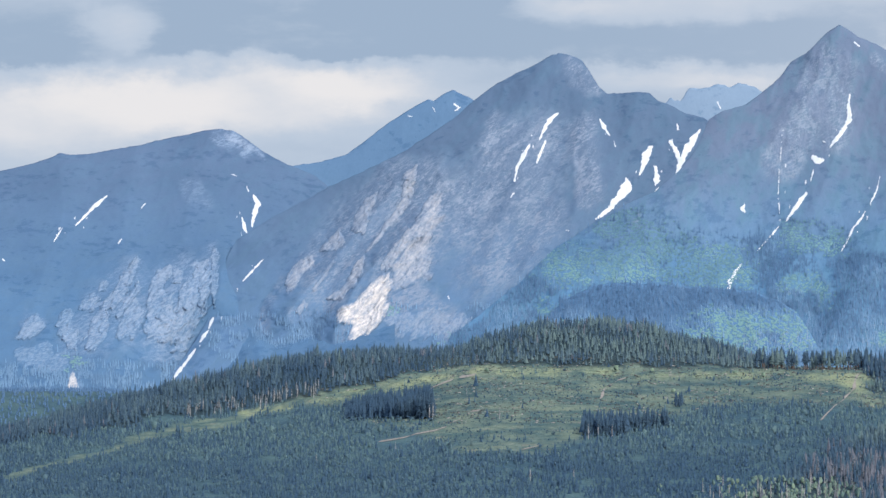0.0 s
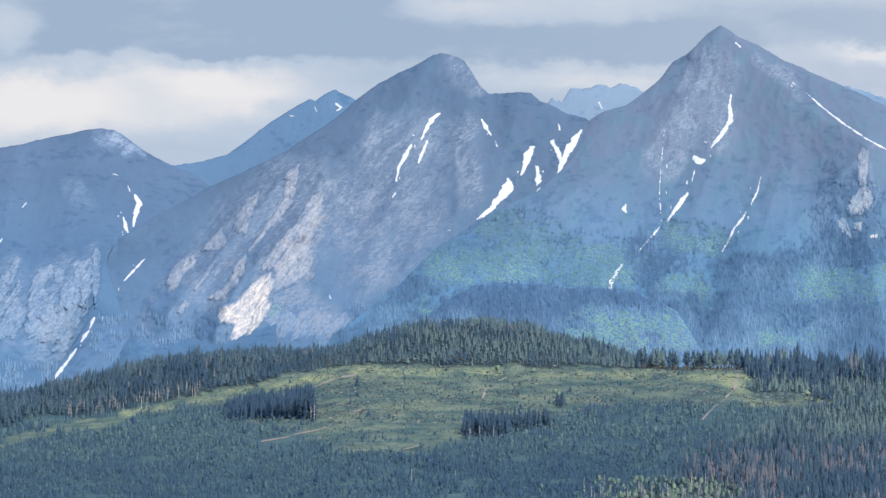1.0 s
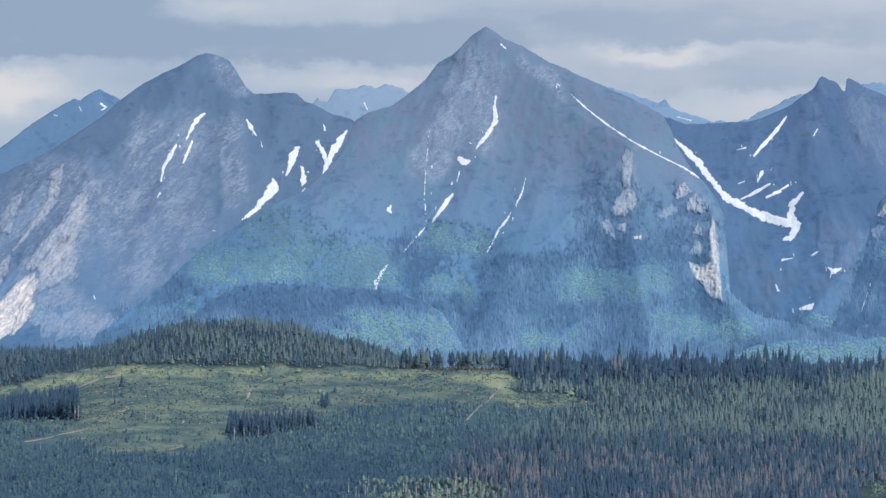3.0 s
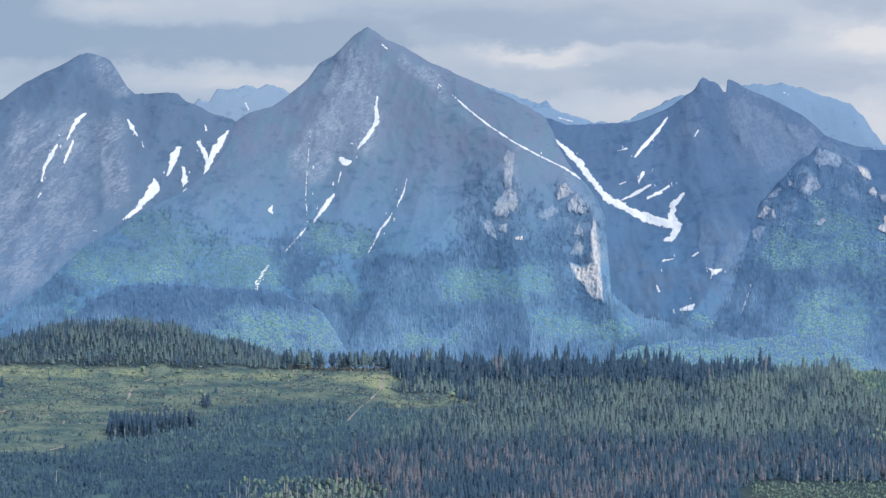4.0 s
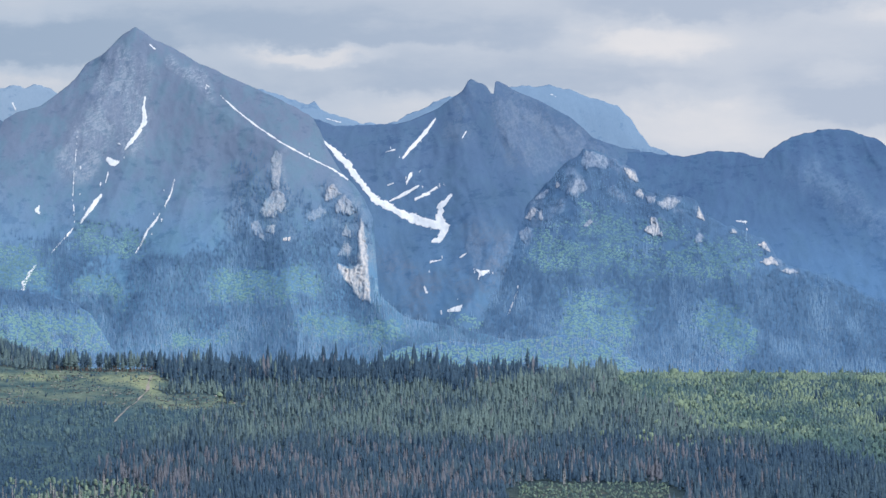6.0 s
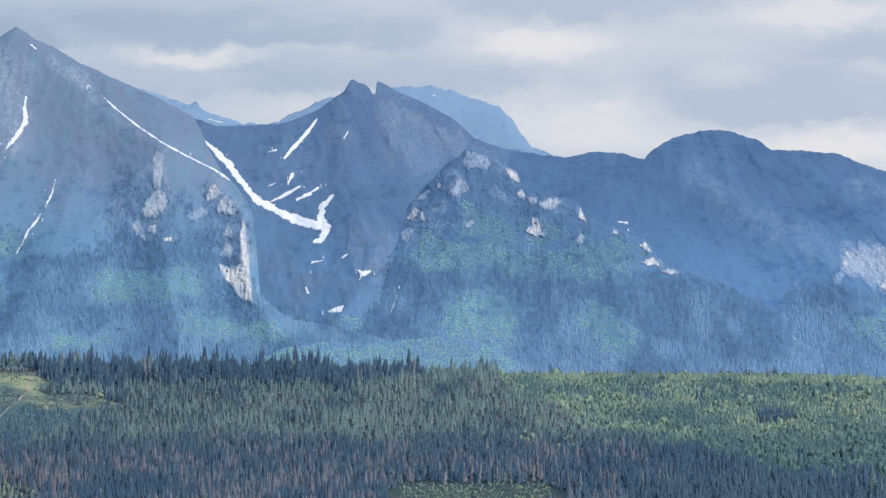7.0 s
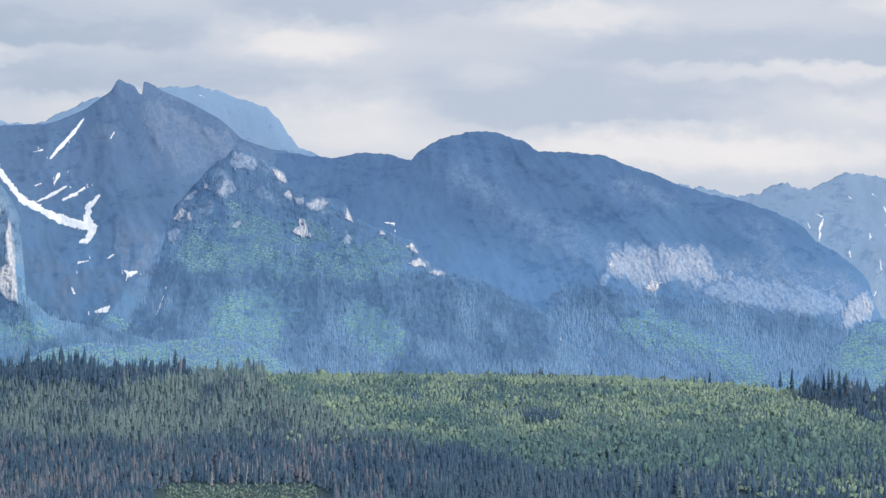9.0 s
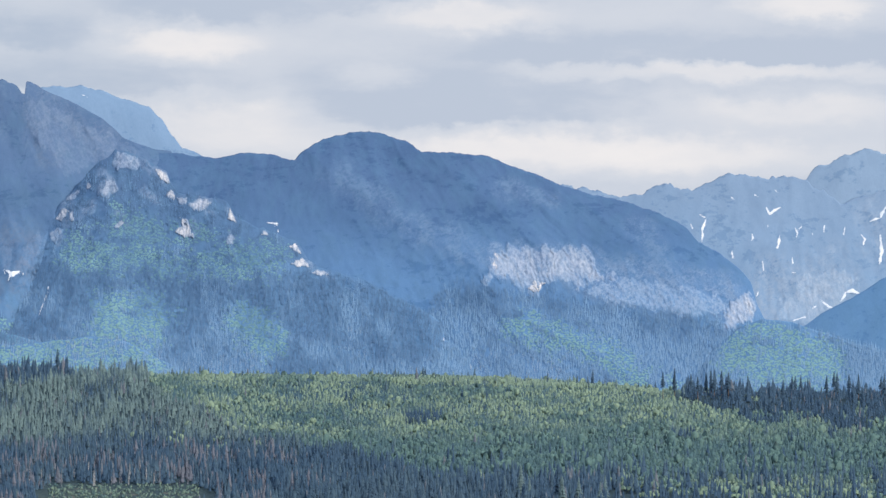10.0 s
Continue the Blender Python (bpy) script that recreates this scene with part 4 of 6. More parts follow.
west_peak.snow(938, 256, 5, 926, 276, 8, 915, 298, 5, 911, 320, 8)
west_peak.snow(909, 342, 5, 904, 350, 4)
west_peak.snow(1063, 213, 6, 1070, 226, 8, 1079, 240, 4)
west_peak.snow(1087, 250, 4, 1089, 260, 6)
west_peak.snow(1152, 262, 16, 1145, 275, 20, 1140, 292, 10, 1132, 310, 6)
west_peak.snow(1160, 296, 10, 1163, 315, 15, 1160, 330, 6)
west_peak.snow(1239, 231, 7, 1226, 250, 15, 1211, 274, 14, 1203, 294, 11, 1196, 312, 5)
west_peak.snow(1186, 251, 8, 1195, 264, 11, 1202, 282, 9, 1203, 296, 7)
west_peak.snow(1212, 294, 7, 1220, 292, 5)
west_peak.snow(1108, 317, 10, 1110, 330, 20, 1095, 350, 16, 1078, 372, 10, 1055, 388, 6)
west_peak.snow(1142, 349, 5, 1128, 362, 8)
west_peak.snow(1166, 332, 4, 1156, 345, 4)
west_peak.snow(1198, 220, 5, 1201, 230, 6)
west_peak.snow(1002, 408, 5, 1008, 409, 4)
west_peak.snow(792, 523, 5, 795, 529, 5)
main_peak.snow(1512, 78, 4, 1521, 85, 4)
main_peak.snow(1504, 169, 5, 1501, 190, 6, 1504, 212, 9, 1490, 235, 9, 1478, 250, 7, 1468, 263, 4)
main_peak.snow(1438, 280, 14, 1447, 286, 16, 1458, 284, 6)
main_peak.snow(1456, 252, 5, 1461, 254, 4)
main_peak.snow(1440, 300, 4, 1434, 322, 4)
main_peak.snow(1426, 343, 8, 1415, 358, 11, 1404, 374, 7, 1390, 394, 5)
main_peak.snow(1384, 240, 2, 1381, 285, 3)
main_peak.snow(1379, 300, 3, 1377, 345, 4)
main_peak.snow(1378, 360, 3, 1380, 392, 3)
main_peak.snow(1378, 402, 4, 1358, 425, 4, 1340, 445, 4)
main_peak.snow(1312, 468, 4, 1300, 484, 8, 1291, 500, 8, 1289, 513, 6)
main_peak.snow(1317, 364, 5, 1313, 371, 8, 1318, 377, 5)
main_peak.snow(1557, 310, 2, 1550, 340, 3, 1541, 358, 7)
main_peak.snow(1530, 376, 5, 1522, 390, 4, 1508, 406, 4, 1498, 428, 4, 1488, 446, 3)
main_peak.snow(1636, 166, 2, 1662, 190, 3, 1700, 220, 3, 1745, 250, 3, 1790, 274, 3, 1838, 298, 3, 1868, 318, 6)
main_peak.snow(1612, 148, 3, 1618, 153, 3)
twin_peaks.snow(1816, 244, 5, 1840, 266, 11, 1864, 290, 13, 1882, 316, 12, 1908, 348, 14, 1950, 371, 16, 1990, 387, 19, 2022, 396, 20, 2034, 404, 15)
twin_peaks.snow(2046, 342, 9, 2028, 362, 13, 2024, 380, 15, 2034, 398, 18, 2026, 420, 15, 2012, 424, 8)
twin_peaks.snow(1937, 353, 5, 1960, 342, 7, 1988, 326, 5)
twin_peaks.snow(1982, 350, 8, 2000, 341, 9, 2020, 328, 5)
twin_peaks.snow(1786, 226, 8, 1795, 232, 6)
twin_peaks.snow(1930, 266, 6, 1946, 262, 5)
twin_peaks.snow(2018, 207, 4, 2000, 232, 7, 1978, 256, 8, 1960, 277, 6)
twin_peaks.snow(2072, 230, 4, 2066, 241, 4)
twin_peaks.snow(1975, 304, 10, 1967, 320, 6)
twin_peaks.snow(1933, 325, 5, 1944, 321, 4)
twin_peaks.snow(2010, 460, 9, 2028, 457, 5)
twin_peaks.snow(2090, 474, 6, 2100, 480, 13, 2112, 476, 5)
twin_peaks.snow(2096, 482, 7, 2094, 492, 4)
twin_peaks.snow(2062, 452, 8, 2072, 446, 5)
twin_peaks.snow(1998, 504, 7, 2002, 514, 8)
twin_peaks.snow(2040, 548, 8, 2056, 544, 14, 2064, 538, 7)
front_hill.snow(2163, 512, 3, 2156, 530, 4, 2146, 555, 3)
east_mountain.snow(2550, 388, 4, 2568, 391, 4)
far_horn.snow(722, 205, 4, 728, 207, 4)
far_horn.snow(766, 190, 4, 770, 198, 4)
far_horn.snow(803, 184, 5, 812, 190, 6)
far_horn.snow(815, 190, 4, 806, 196, 5)
far_towers.snow(1270, 182, 3, 1276, 194, 4)
far_shoulder.snow(1824, 207, 4, 1850, 214, 4)
far_dome.snow(2222, 164, 4, 2232, 168, 4)
far_range.snow(3314, 374, 3, 3324, 380, 3, scrap=True)
far_range.snow(3326, 384, 4, 3320, 400, 6, 3320, 415, 4, 3318, 428, 3, scrap=True)
far_range.snow(3299, 391, 3, 3303, 400, 3, scrap=True)
far_range.snow(3372, 440, 3, 3374, 452, 4, scrap=True)
far_range.snow(3426, 458, 3, 3428, 474, 4, scrap=True)
far_range.snow(3407, 409, 3, 3409, 416, 4, 3407, 421, 2, scrap=True)
far_range.snow(3436, 390, 3, 3434, 406, 4, scrap=True)
far_range.snow(3432, 362, 3, 3439, 374, 5, 3448, 368, 5, 3458, 362, 3, scrap=True)
far_range.snow(3456, 412, 4, 3455, 425, 7, 3452, 434, 5, scrap=True)
far_range.snow(3483, 398, 3, 3488, 408, 3, 3484, 418, 3, scrap=True)
far_range.snow(3495, 396, 2, 3488, 404, 2, scrap=True)
far_range.snow(3517, 400, 3, 3514, 411, 3, scrap=True)
far_range.snow(3536, 390, 3, 3534, 406, 5, scrap=True)
far_range.snow(3571, 398, 4, 3569, 411, 4, scrap=True)
far_range.snow(3478, 450, 3, 3479, 461, 4, scrap=True)
far_range.snow(3477, 477, 4, 3483, 478, 3, scrap=True)
far_range.snow(3600, 411, 4, 3606, 420, 6, 3603, 429, 4, scrap=True)
far_range.snow(3615, 388, 3, 3625, 384, 5, 3631, 382, 3, scrap=True)
far_range.snow(3644, 362, 5, 3636, 374, 6, 3634, 382, 3, scrap=True)
far_range.snow(3633, 412, 6, 3636, 440, 7, 3632, 462, 7, scrap=True)
far_range.snow(3449, 333, 3, 3454, 337, 3, scrap=True)
far_range.snow(3369, 343, 3, 3375, 347, 3, scrap=True)
far_range.snow(3412, 340, 3, 3420, 345, 3, scrap=True)
far_range.snow(3526, 515, 3, 3530, 528, 4, 3540, 536, 5, 3550, 541, 5, scrap=True)
far_range.snow(3562, 530, 5, 3568, 522, 6, 3572, 514, 7, scrap=True)
far_range.snow(3571, 513, 6, 3584, 510, 9, 3597, 515, 4, scrap=True)
far_range.snow(3513, 541, 4, 3519, 537, 4, scrap=True)
far_range.snow(3480, 562, 5, 3500, 556, 6, scrap=True)
far_range.snow(3415, 519, 4, 3418, 513, 5, scrap=True)


# ---- ground ----
NEAR_R, MEADOW_R, CREST_R = 2250.0, 2800.0, 2930.0
MEADOW_V = ((-150, 808), (0, 786), (150, 757), (300, 740), (450, 725), (600, 698), (750, 672), (850, 656), (1000, 653), (1300, 656), (1500, 656), (1650, 668), (1800, 672), (2100, 672), (2400, 670), (2800, 672), (3100, 682), (3300, 695), (3646, 702), (3800, 706))
CREST_V = ((-150, 792), (0, 768), (100, 745), (200, 716), (300, 692), (400, 667), (500, 645), (600, 632), (800, 625), (880, 598), (950, 581), (1050, 574), (1150, 588), (1250, 613), (1330, 636), (1400, 650), (1500, 651), (1650, 656), (2000, 658), (2200, 666), (2400, 662), (2900, 664), (3100, 675), (3300, 691), (3646, 697), (3800, 700))


def ground_v(u, r):
    """Line of sight to the ground at bearing u and distance r."""
    u, r = np.broadcast_arrays(np.asarray(u, float), np.asarray(r, float))
    vm, vt = along(MEADOW_V, u), along(CREST_V, u)
    v = 905 + (vm - 905) * np.clip((r - NEAR_R) / (MEADOW_R - NEAR_R), 0, 1)
    v = v + (vt - vm) * smooth(MEADOW_R - 60, CREST_R, r)
    v = v + 5.0 * (fbm(u / 160, r / 70, 5) - 0.5) * smooth(NEAR_R, 2400, r)
    behind = np.where(u < 420, 775 - 82 * smooth(3260, 3400, r) * smooth(420, 180, u), 775)
    beyond = np.where(u < 300, behind, np.maximum(behind, v))
    return v + (beyond - v) * smooth(CREST_R + 20, CREST_R + 160, r) + 30 * smooth(3460, 3600, r) * smooth(420, 180, u)


def ground_z(u, r):
    z = EYE_Z + r * slope_of(ground_v(u, np.clip(r, NEAR_R, 3520)))
    near = EYE_Z + NEAR_R * slope_of(905)
    return np.where(r < NEAR_R, near - 8 * (1 - r / NEAR_R), np.where(r > 3520, 54.0, z))


OPEN = ((840, 655, 1480, 662, 26), (760, 690, 1100, 690, 32), (700, 730, 1000, 720, 22), (560, 705, 840, 660, 13), (350, 755, 560, 705, 6), (250, 782, 350, 755, 5), (0, 848, 250, 782, 5), (1000, 735, 1250, 700, 22), (1250, 690, 1540, 690, 22),
        (1540, 712, 1680, 706, 8), (800, 760, 1000, 760, 20), (2190, 876, 2400, 880, 20), (3600, 733, 3700, 733, 6), (850, 795, 960, 790, 10))


def openness(u, v):
    m = np.zeros(np.broadcast(u, v).shape)
    wu, wv = u + 70 * (fbm(u / 60, v / 18, 71) - 0.5), v + 22 * (fbm(u / 60, v / 18, 72) - 0.5)
    for u1, v1, u2, v2, width in OPEN:
        d, _ = stroke(wu / 3.0, wv, u1 / 3.0, v1, u2 / 3.0, v2)
        m = np.maximum(m, smooth(1.35, 0.75, d / width))
    return m


LIT_GRASS = ((850, 657, 1180, 662, 12), (1180, 662, 1520, 668, 10), (760, 672, 900, 664, 10), (600, 700, 760, 674, 10), (440, 730, 600, 703, 9), (1545, 712, 1680, 708, 7), (1500, 676, 1530, 700, 8))


def grass_sunlight(u, v):
    """Where sunlight on the grass along the brow is painted in as a yellower colour."""
    m = np.zeros(np.broadcast(u, v).shape)
    for u1, v1, u2, v2, width in LIT_GRASS:
        d, _ = stroke(u / 3.0, v, u1 / 3.0, v1, u2 / 3.0, v2)
        m = np.maximum(m, smooth(1.15, 0.25, d / width))
    return m


def build_ground():
    inner = np.arange(-150, 3801, 10.0)
    side = np.linspace(0, 1, 40)[1:]
    half_turn = math.pi * F                      # the sheet closes behind the eye
    left, right = -150 - side[::-1] ** 2 * (half_turn - 1975), 3800 + side ** 2 * (half_turn - 1975)
    u = np.concatenate([left, inner, right])
    r = np.concatenate([[0.0, 100, 250, 500, 800, 1100, 1400], [1700, 2000], np.arange(2250, 3620, 7.0), [3700, 3900, 4200, 4600, 5200]])
    uu, rr = np.meshgrid(u, r)
    uc = np.clip(uu, -150, 3800)
    zz = ground_z(uc, rr)
    a = bearing(uu)
    pts = np.stack([rr * np.sin(a), rr * np.cos(a), zz], -1)
    ob = mesh_object("ground", pts, grid_faces(*uu.shape)[:, ::-1], GROUND, open=openness(uc, ground_v(uc, rr)) * (rr > 2200), lit_grass=grass_sunlight(uc, ground_v(uc, rr)) * (rr > 2200), wood=zones(uc, ground_v(uc, rr))[0] * 0.85 * (rr > 2200) * (rr < 3150))
    tagged(ob, "rolling ground of rough green meadow and forest floor", "ground", kind="structure")



def on_ground(u, r):
    a = bearing(u)
    return np.stack([r * np.sin(a), r * np.cos(a), ground_z(u, r)], -1)


# ---- tracks ----
def dist_at(u, v):
    """Distance at which the sight line u, v meets the ground."""
    r = np.linspace(NEAR_R, CREST_R, 500)
    return np.interp(-v, -ground_v(u, r), r)


TRACKS = []


def off_track(u, v):
    """Spots that neither stand on a track nor hide it."""
    ok = np.ones(len(u), bool)
    for p in TRACKS:
        for (u1, v1), (u2, v2) in zip(p, p[1:]):
            for drop in (0, 5, 10):
                ok &= stroke(u, v, u1, v1 + drop, u2, v2 + drop)[0] > 5
    return ok


def track(*points):
    p = np.array(points, float).reshape(-1, 2)
    TRACKS.append(p)
    seg = np.concatenate([[0], np.cumsum(np.hypot(*np.diff(p, axis=0).T))])
    s = np.linspace(0, seg[-1], max(8, int(seg[-1] / 4)))
    u, v = np.interp(s, seg, p[:, 0]), np.interp(s, seg, p[:, 1])
    r = np.array([dist_at(a, b) for a, b in zip(u, v)])
    u = u + 6 * (vnoise(s / 14, p[0, 0], 9) - 0.5)
    k = np.linspace(-1, 1, 5)[:, None]
    half = 0.55 + 0.75 * vnoise(s / 11, p[0, 1], 6)
    uu = u + k * half * F / r
    pts = on_ground(uu, np.broadcast_to(r, uu.shape))
    pts[..., 2] += 0.25 - 0.12 * np.abs(k) + 0.05
    # lies across the slope as seen from afar, so it is also given depth along the slope
    deep = on_ground(uu, np.broadcast_to(r + 3.2 * k, uu.shape))
    pts[..., :2] = deep[..., :2]
    pts[..., 2] = deep[..., 2] + 0.3
    ob = mesh_object("dirt_track", pts, grid_faces(*uu.shape), DIRT)
    tagged(ob, "bare brown dirt track winding through the clearing", "track", kind="structure")


track(1118, 662, 1108, 668, 1090, 676, 1075, 684, 1066, 696, 1062, 706)
track(1516, 664, 1512, 676, 1508, 688, 1495, 702, 1480, 716, 1464, 730, 1454, 744)
track(850, 727, 840, 728, 830, 731, 815, 742, 800, 748, 788, 756, 770, 762, 740, 768, 710, 776, 672, 782)
track(838, 664, 826, 667, 816, 667)
track(800, 673, 785, 678, 765, 687)
track(950, 790, 925, 796)


# ---- trees ----
def spruce_shape(seed, tiers, points, slim=0.17, bare=0.08):
    """Unit-high spruce: ragged skirts of branches, one above the other, on a stem."""
    rng = np.random.RandomState(seed)
    verts, faces = [], []
    for k in range(tiers):
        t = k / tiers
        top = 1.0 if k == tiers - 1 else bare + (1 - bare) * (t + 1.75 / tiers)
        top = min(top, 1.0)
        foot = bare + (1 - bare) * t * 0.97
        rad = slim * (1 - t) ** 1.05 * rng.uniform(0.85, 1.15) + 0.012
        base = len(verts)
        verts.append((rng.uniform(-0.01, 0.01), rng.uniform(-0.01, 0.01), top))
        turn = rng.uniform(0, 6.28)
        for j in range(points):
            a = turn + j * 2 * math.pi / points
            rr = rad * (1.0 if j % 2 == 0 else 0.55) * rng.uniform(0.75, 1.2)
            verts.append((rr * math.cos(a), rr * math.sin(a), foot + (0.0 if j % 2 == 0 else 0.035) + rng.uniform(-0.015, 0.015)))
        for j in range(points):
            faces.append((base, base + 1 + j, base + 1 + (j + 1) % points))
    return np.array(verts), np.array(faces)


def blob_shape(seed, count, level=1):
    """Unit-high broadleaf crown: several uneven clumps."""
    rng = np.random.RandomState(seed)
    verts, faces = [], []
    for k in range(count):
        bm = bmesh.new()
        bmesh.ops.create_icosphere(bm, subdivisions=level, radius=1.0)
        c = np.array((rng.uniform(-0.22, 0.22), rng.uniform(-0.22, 0.22), 0.36 + 0.36 * k / max(1, count - 1) + rng.uniform(-0.05, 0.05)))
        size = np.array((0.32, 0.32, 0.34)) * rng.uniform(0.7, 1.1) * (1.0 - 0.35 * k / count)
        base = len(verts)
        for v in bm.verts:
            verts.append(tuple(c + np.array(v.co) * size * rng.uniform(0.72, 1.25)))
        for f in bm.faces:
            faces.append(tuple(base + v.index for v in f.verts))
        bm.free()
    v = np.array(verts)
    v[:, 2] = v[:, 2] / v[:, 2].max()
    return v, np.array(faces)


def dead_shape(seed, branches=9):
    """Unit-high dead spruce: a thin stem with short broken branches."""
    rng = np.random.RandomState(seed)
    verts = [(0.016, 0, 0), (-0.008, 0.014, 0), (-0.008, -0.014, 0), (0, 0, 1)]
    faces = [(0, 1, 3), (1, 2, 3), (2, 0, 3)]
    for k in range(branches):
        z = 0.28 + 0.66 * k / branches + rng.uniform(-0.03, 0.03)
        a, ln = rng.uniform(0, 6.28), 0.13 * (1.15 - z) * rng.uniform(0.6, 1.3)
        b = len(verts)
        c, s = math.cos(a), math.sin(a)
        verts += [(0, 0, z + 0.035), (0, 0, z - 0.02), (c * ln, s * ln, z - 0.045)]
        faces.append((b, b + 1, b + 2))
        b = len(verts)
        verts += [(0, 0, z + 0.02), (0, 0, z - 0.03), (-c * ln, -s * ln * 0.7, z - 0.05)]
        faces.append((b, b + 1, b + 2))
    return np.array(verts), np.array(faces)


def wood(name, shapes, spots, heights, widths, mat, label, category="forest", seed=1, tint=None, soft=True, slope=None, even=0.88, swell=1.15, sink=0.03, lie=False):
    """Many trees as one mesh, with a tint for each tree."""
    rng = np.random.RandomState(seed)
    assert len(spots), label
    vs, fs, ts, ns, base = [], [], [], [], 0
    pick = rng.randint(0, len(shapes), len(spots))
    tint = rng.rand(len(spots)) if tint is None else tint
    for k, (sv, sf) in enumerate(shapes):
        i = np.nonzero(pick == k)[0]
        if not len(i):
            continue
        a = rng.uniform(0, 6.28, len(i))
        c, s = np.cos(a)[:, None], np.sin(a)[:, None]
        h, w = heights[i][:, None], (heights * widths)[i][:, None]
        p = np.stack([(sv[:, 0] * c - sv[:, 1] * s) * w, (sv[:, 0] * s + sv[:, 1] * c) * w, sv[:, 2] * h - sink * h], -1) + spots[i][:, None, :]
        if lie:                                   # crowns flattened onto the slope, to soften their shading and shadows
            up = slope[i]
            e1 = np.cross((0.0, 0.0, 1.0), up)
            e1 = e1 / np.linalg.norm(e1, axis=1, keepdims=True)
            e2 = np.cross(up, e1)
            x, y, z = (sv[:, 0] * c - sv[:, 1] * s) * w, (sv[:, 0] * s + sv[:, 1] * c) * w, (sv[:, 2] - sink) * h
            p = spots[i][:, None, :] + x[..., None] * e1[:, None] + y[..., None] * e2[:, None] + z[..., None] * up[:, None]
        out = sv - np.array((0, 0, np.median(sv[:, 2])))
        out[:, 2] *= 0.3
        out /= np.maximum(np.linalg.norm(out, axis=1, keepdims=True), 1e-6)
        nr = np.stack([(out[:, 0] * c - out[:, 1] * s) * swell, (out[:, 0] * s + out[:, 1] * c) * swell, 0.52 + 0.2 * out[:, 2] + 0 * c], -1)
        nr = nr / np.linalg.norm(nr, axis=2, keepdims=True)
        if slope is not None:
            nr = nr * (1 - even) + slope[i][:, None, :] * even
        ns.append((nr / np.linalg.norm(nr, axis=2, keepdims=True)).reshape(-1, 3))
        vs.append(p.reshape(-1, 3))
        fs.append((sf[None] + (base + np.arange(len(i)) * len(sv))[:, None, None]).reshape(-1, 3))
        ts.append(np.repeat(tint[i], len(sv)))
        base += len(i) * len(sv)
    ob = mesh_object(name, np.concatenate(vs), np.concatenate(fs), mat, normals=np.concatenate(ns) if soft else None, tint=np.concatenate(ts))
    tagged(ob, label, category, kind="stuff")
    return ob


def scatter(spacing, seed, r0=NEAR_R, r1=CREST_R + 60, u0=-140, u1=3790):
    """Uneven spots on the ground, about one in a square of that width."""
    rng = np.random.RandomState(seed)
    r = np.arange(r0, r1, spacing)
    us, rs = [], []
    for x in r:
        du = spacing * F / x
        u = np.arange(u0, u1, du)
        us.append(u + rng.uniform(-0.5, 0.5, len(u)) * du)
        rs.append(x + rng.uniform(-0.5, 0.5, len(u)) * spacing)
    u, r = np.concatenate(us), np.concatenate(rs)
    return u, r, ground_v(u, r)


LEFT_EDGE = ((-150, 812), (0, 790), (100, 772), (250, 744), (400, 728), (520, 704), (640, 684), (700, 668), (830, 646), (1000, 646), (1350, 652), (1360, 648), (1530, 648), (1540, 694), (1640, 696), (1690, 712), (1700, 999))
RIGHT_START = ((640, 1530), (694, 1535), (700, 1640), (715, 1690), (740, 1590), (770, 1540), (800, 1480), (850, 1390), (880, 1320), (920, 1280))
GREEN_START = ((640, 2290), (660, 2320), (700, 2400), (750, 2500), (785, 2600), (800, 2700), (840, 2800), (862, 3900), (920, 3900))


def zones(u, v):
    """Which spots carry tall forest, light green regrowth or dark regrowth."""
    wu = u + 90 * (fbm(u / 70, v / 25, 81) - 0.5)
    wv = v + 16 * (fbm(u / 70, v / 25, 82) - 0.5)
    tall = (wv < along(LEFT_EDGE, wu)) & (wu < 1700)
    tall &= ~((u > 1350) & (u < 1530) & (fbm(u / 20, v / 9, 84) < 0.5))
    right = (wu > np.interp(wv, *np.array(RIGHT_START, float).T))
    green = right & (wu > np.interp(wv, *np.array(GREEN_START, float).T)) & (wv < 850)
    dark_top = (wu > 3300) & (v < 704 + 78 * smooth(3290, 3420, u) * fbm(u / 45, v / 16, 83)) & (fbm(u / 30, v / 12, 80) > 0.3)
    glade = (np.abs((wv - 858) - 0.03 * (wu - 3400)) < 13) & (wu > 3190) & (wu < 3640)
    green |= glade & right
    tall |= right & ~green
    tall |= dark_top
    tall |= green & (hash2(np.floor(u * 3.1), np.floor(v * 7.7), 55) < 0.04 + 0.16 * smooth(820, 850, v))
    green &= ~dark_top
    green &= ~tall
    return tall, green, ~tall & ~green


build_ground()


def part(name, verts, faces, mat, parent, tint=0.5):
    nr = np.stack([verts[:, 0], verts[:, 1], np.full(len(verts), 1e-3)], -1)
    nr = 0.6 * nr / np.linalg.norm(nr, axis=1, keepdims=True) + np.array((0, 0, 0.62))
    return mesh_object(name, verts, faces, mat, parent, normals=nr / np.linalg.norm(nr, axis=1, keepdims=True), tint=np.full(len(verts), tint))


def stem_shape():
    a = np.arange(6) * math.pi / 3
    ring = lambda rad, z: np.stack([rad * np.cos(a), rad * np.sin(a), np.full(6, z)], -1)
    v = np.concatenate([ring(0.024, -0.03), ring(0.017, 0.3), ring(0.008, 0.8)])
    return v, np.array([(k * 6 + j, k * 6 + (j + 1) % 6, k * 6 + 6 + (j + 1) % 6, k * 6 + 6 + j) for k in range(2) for j in range(6)])


SPRUCE_MODELS = {}


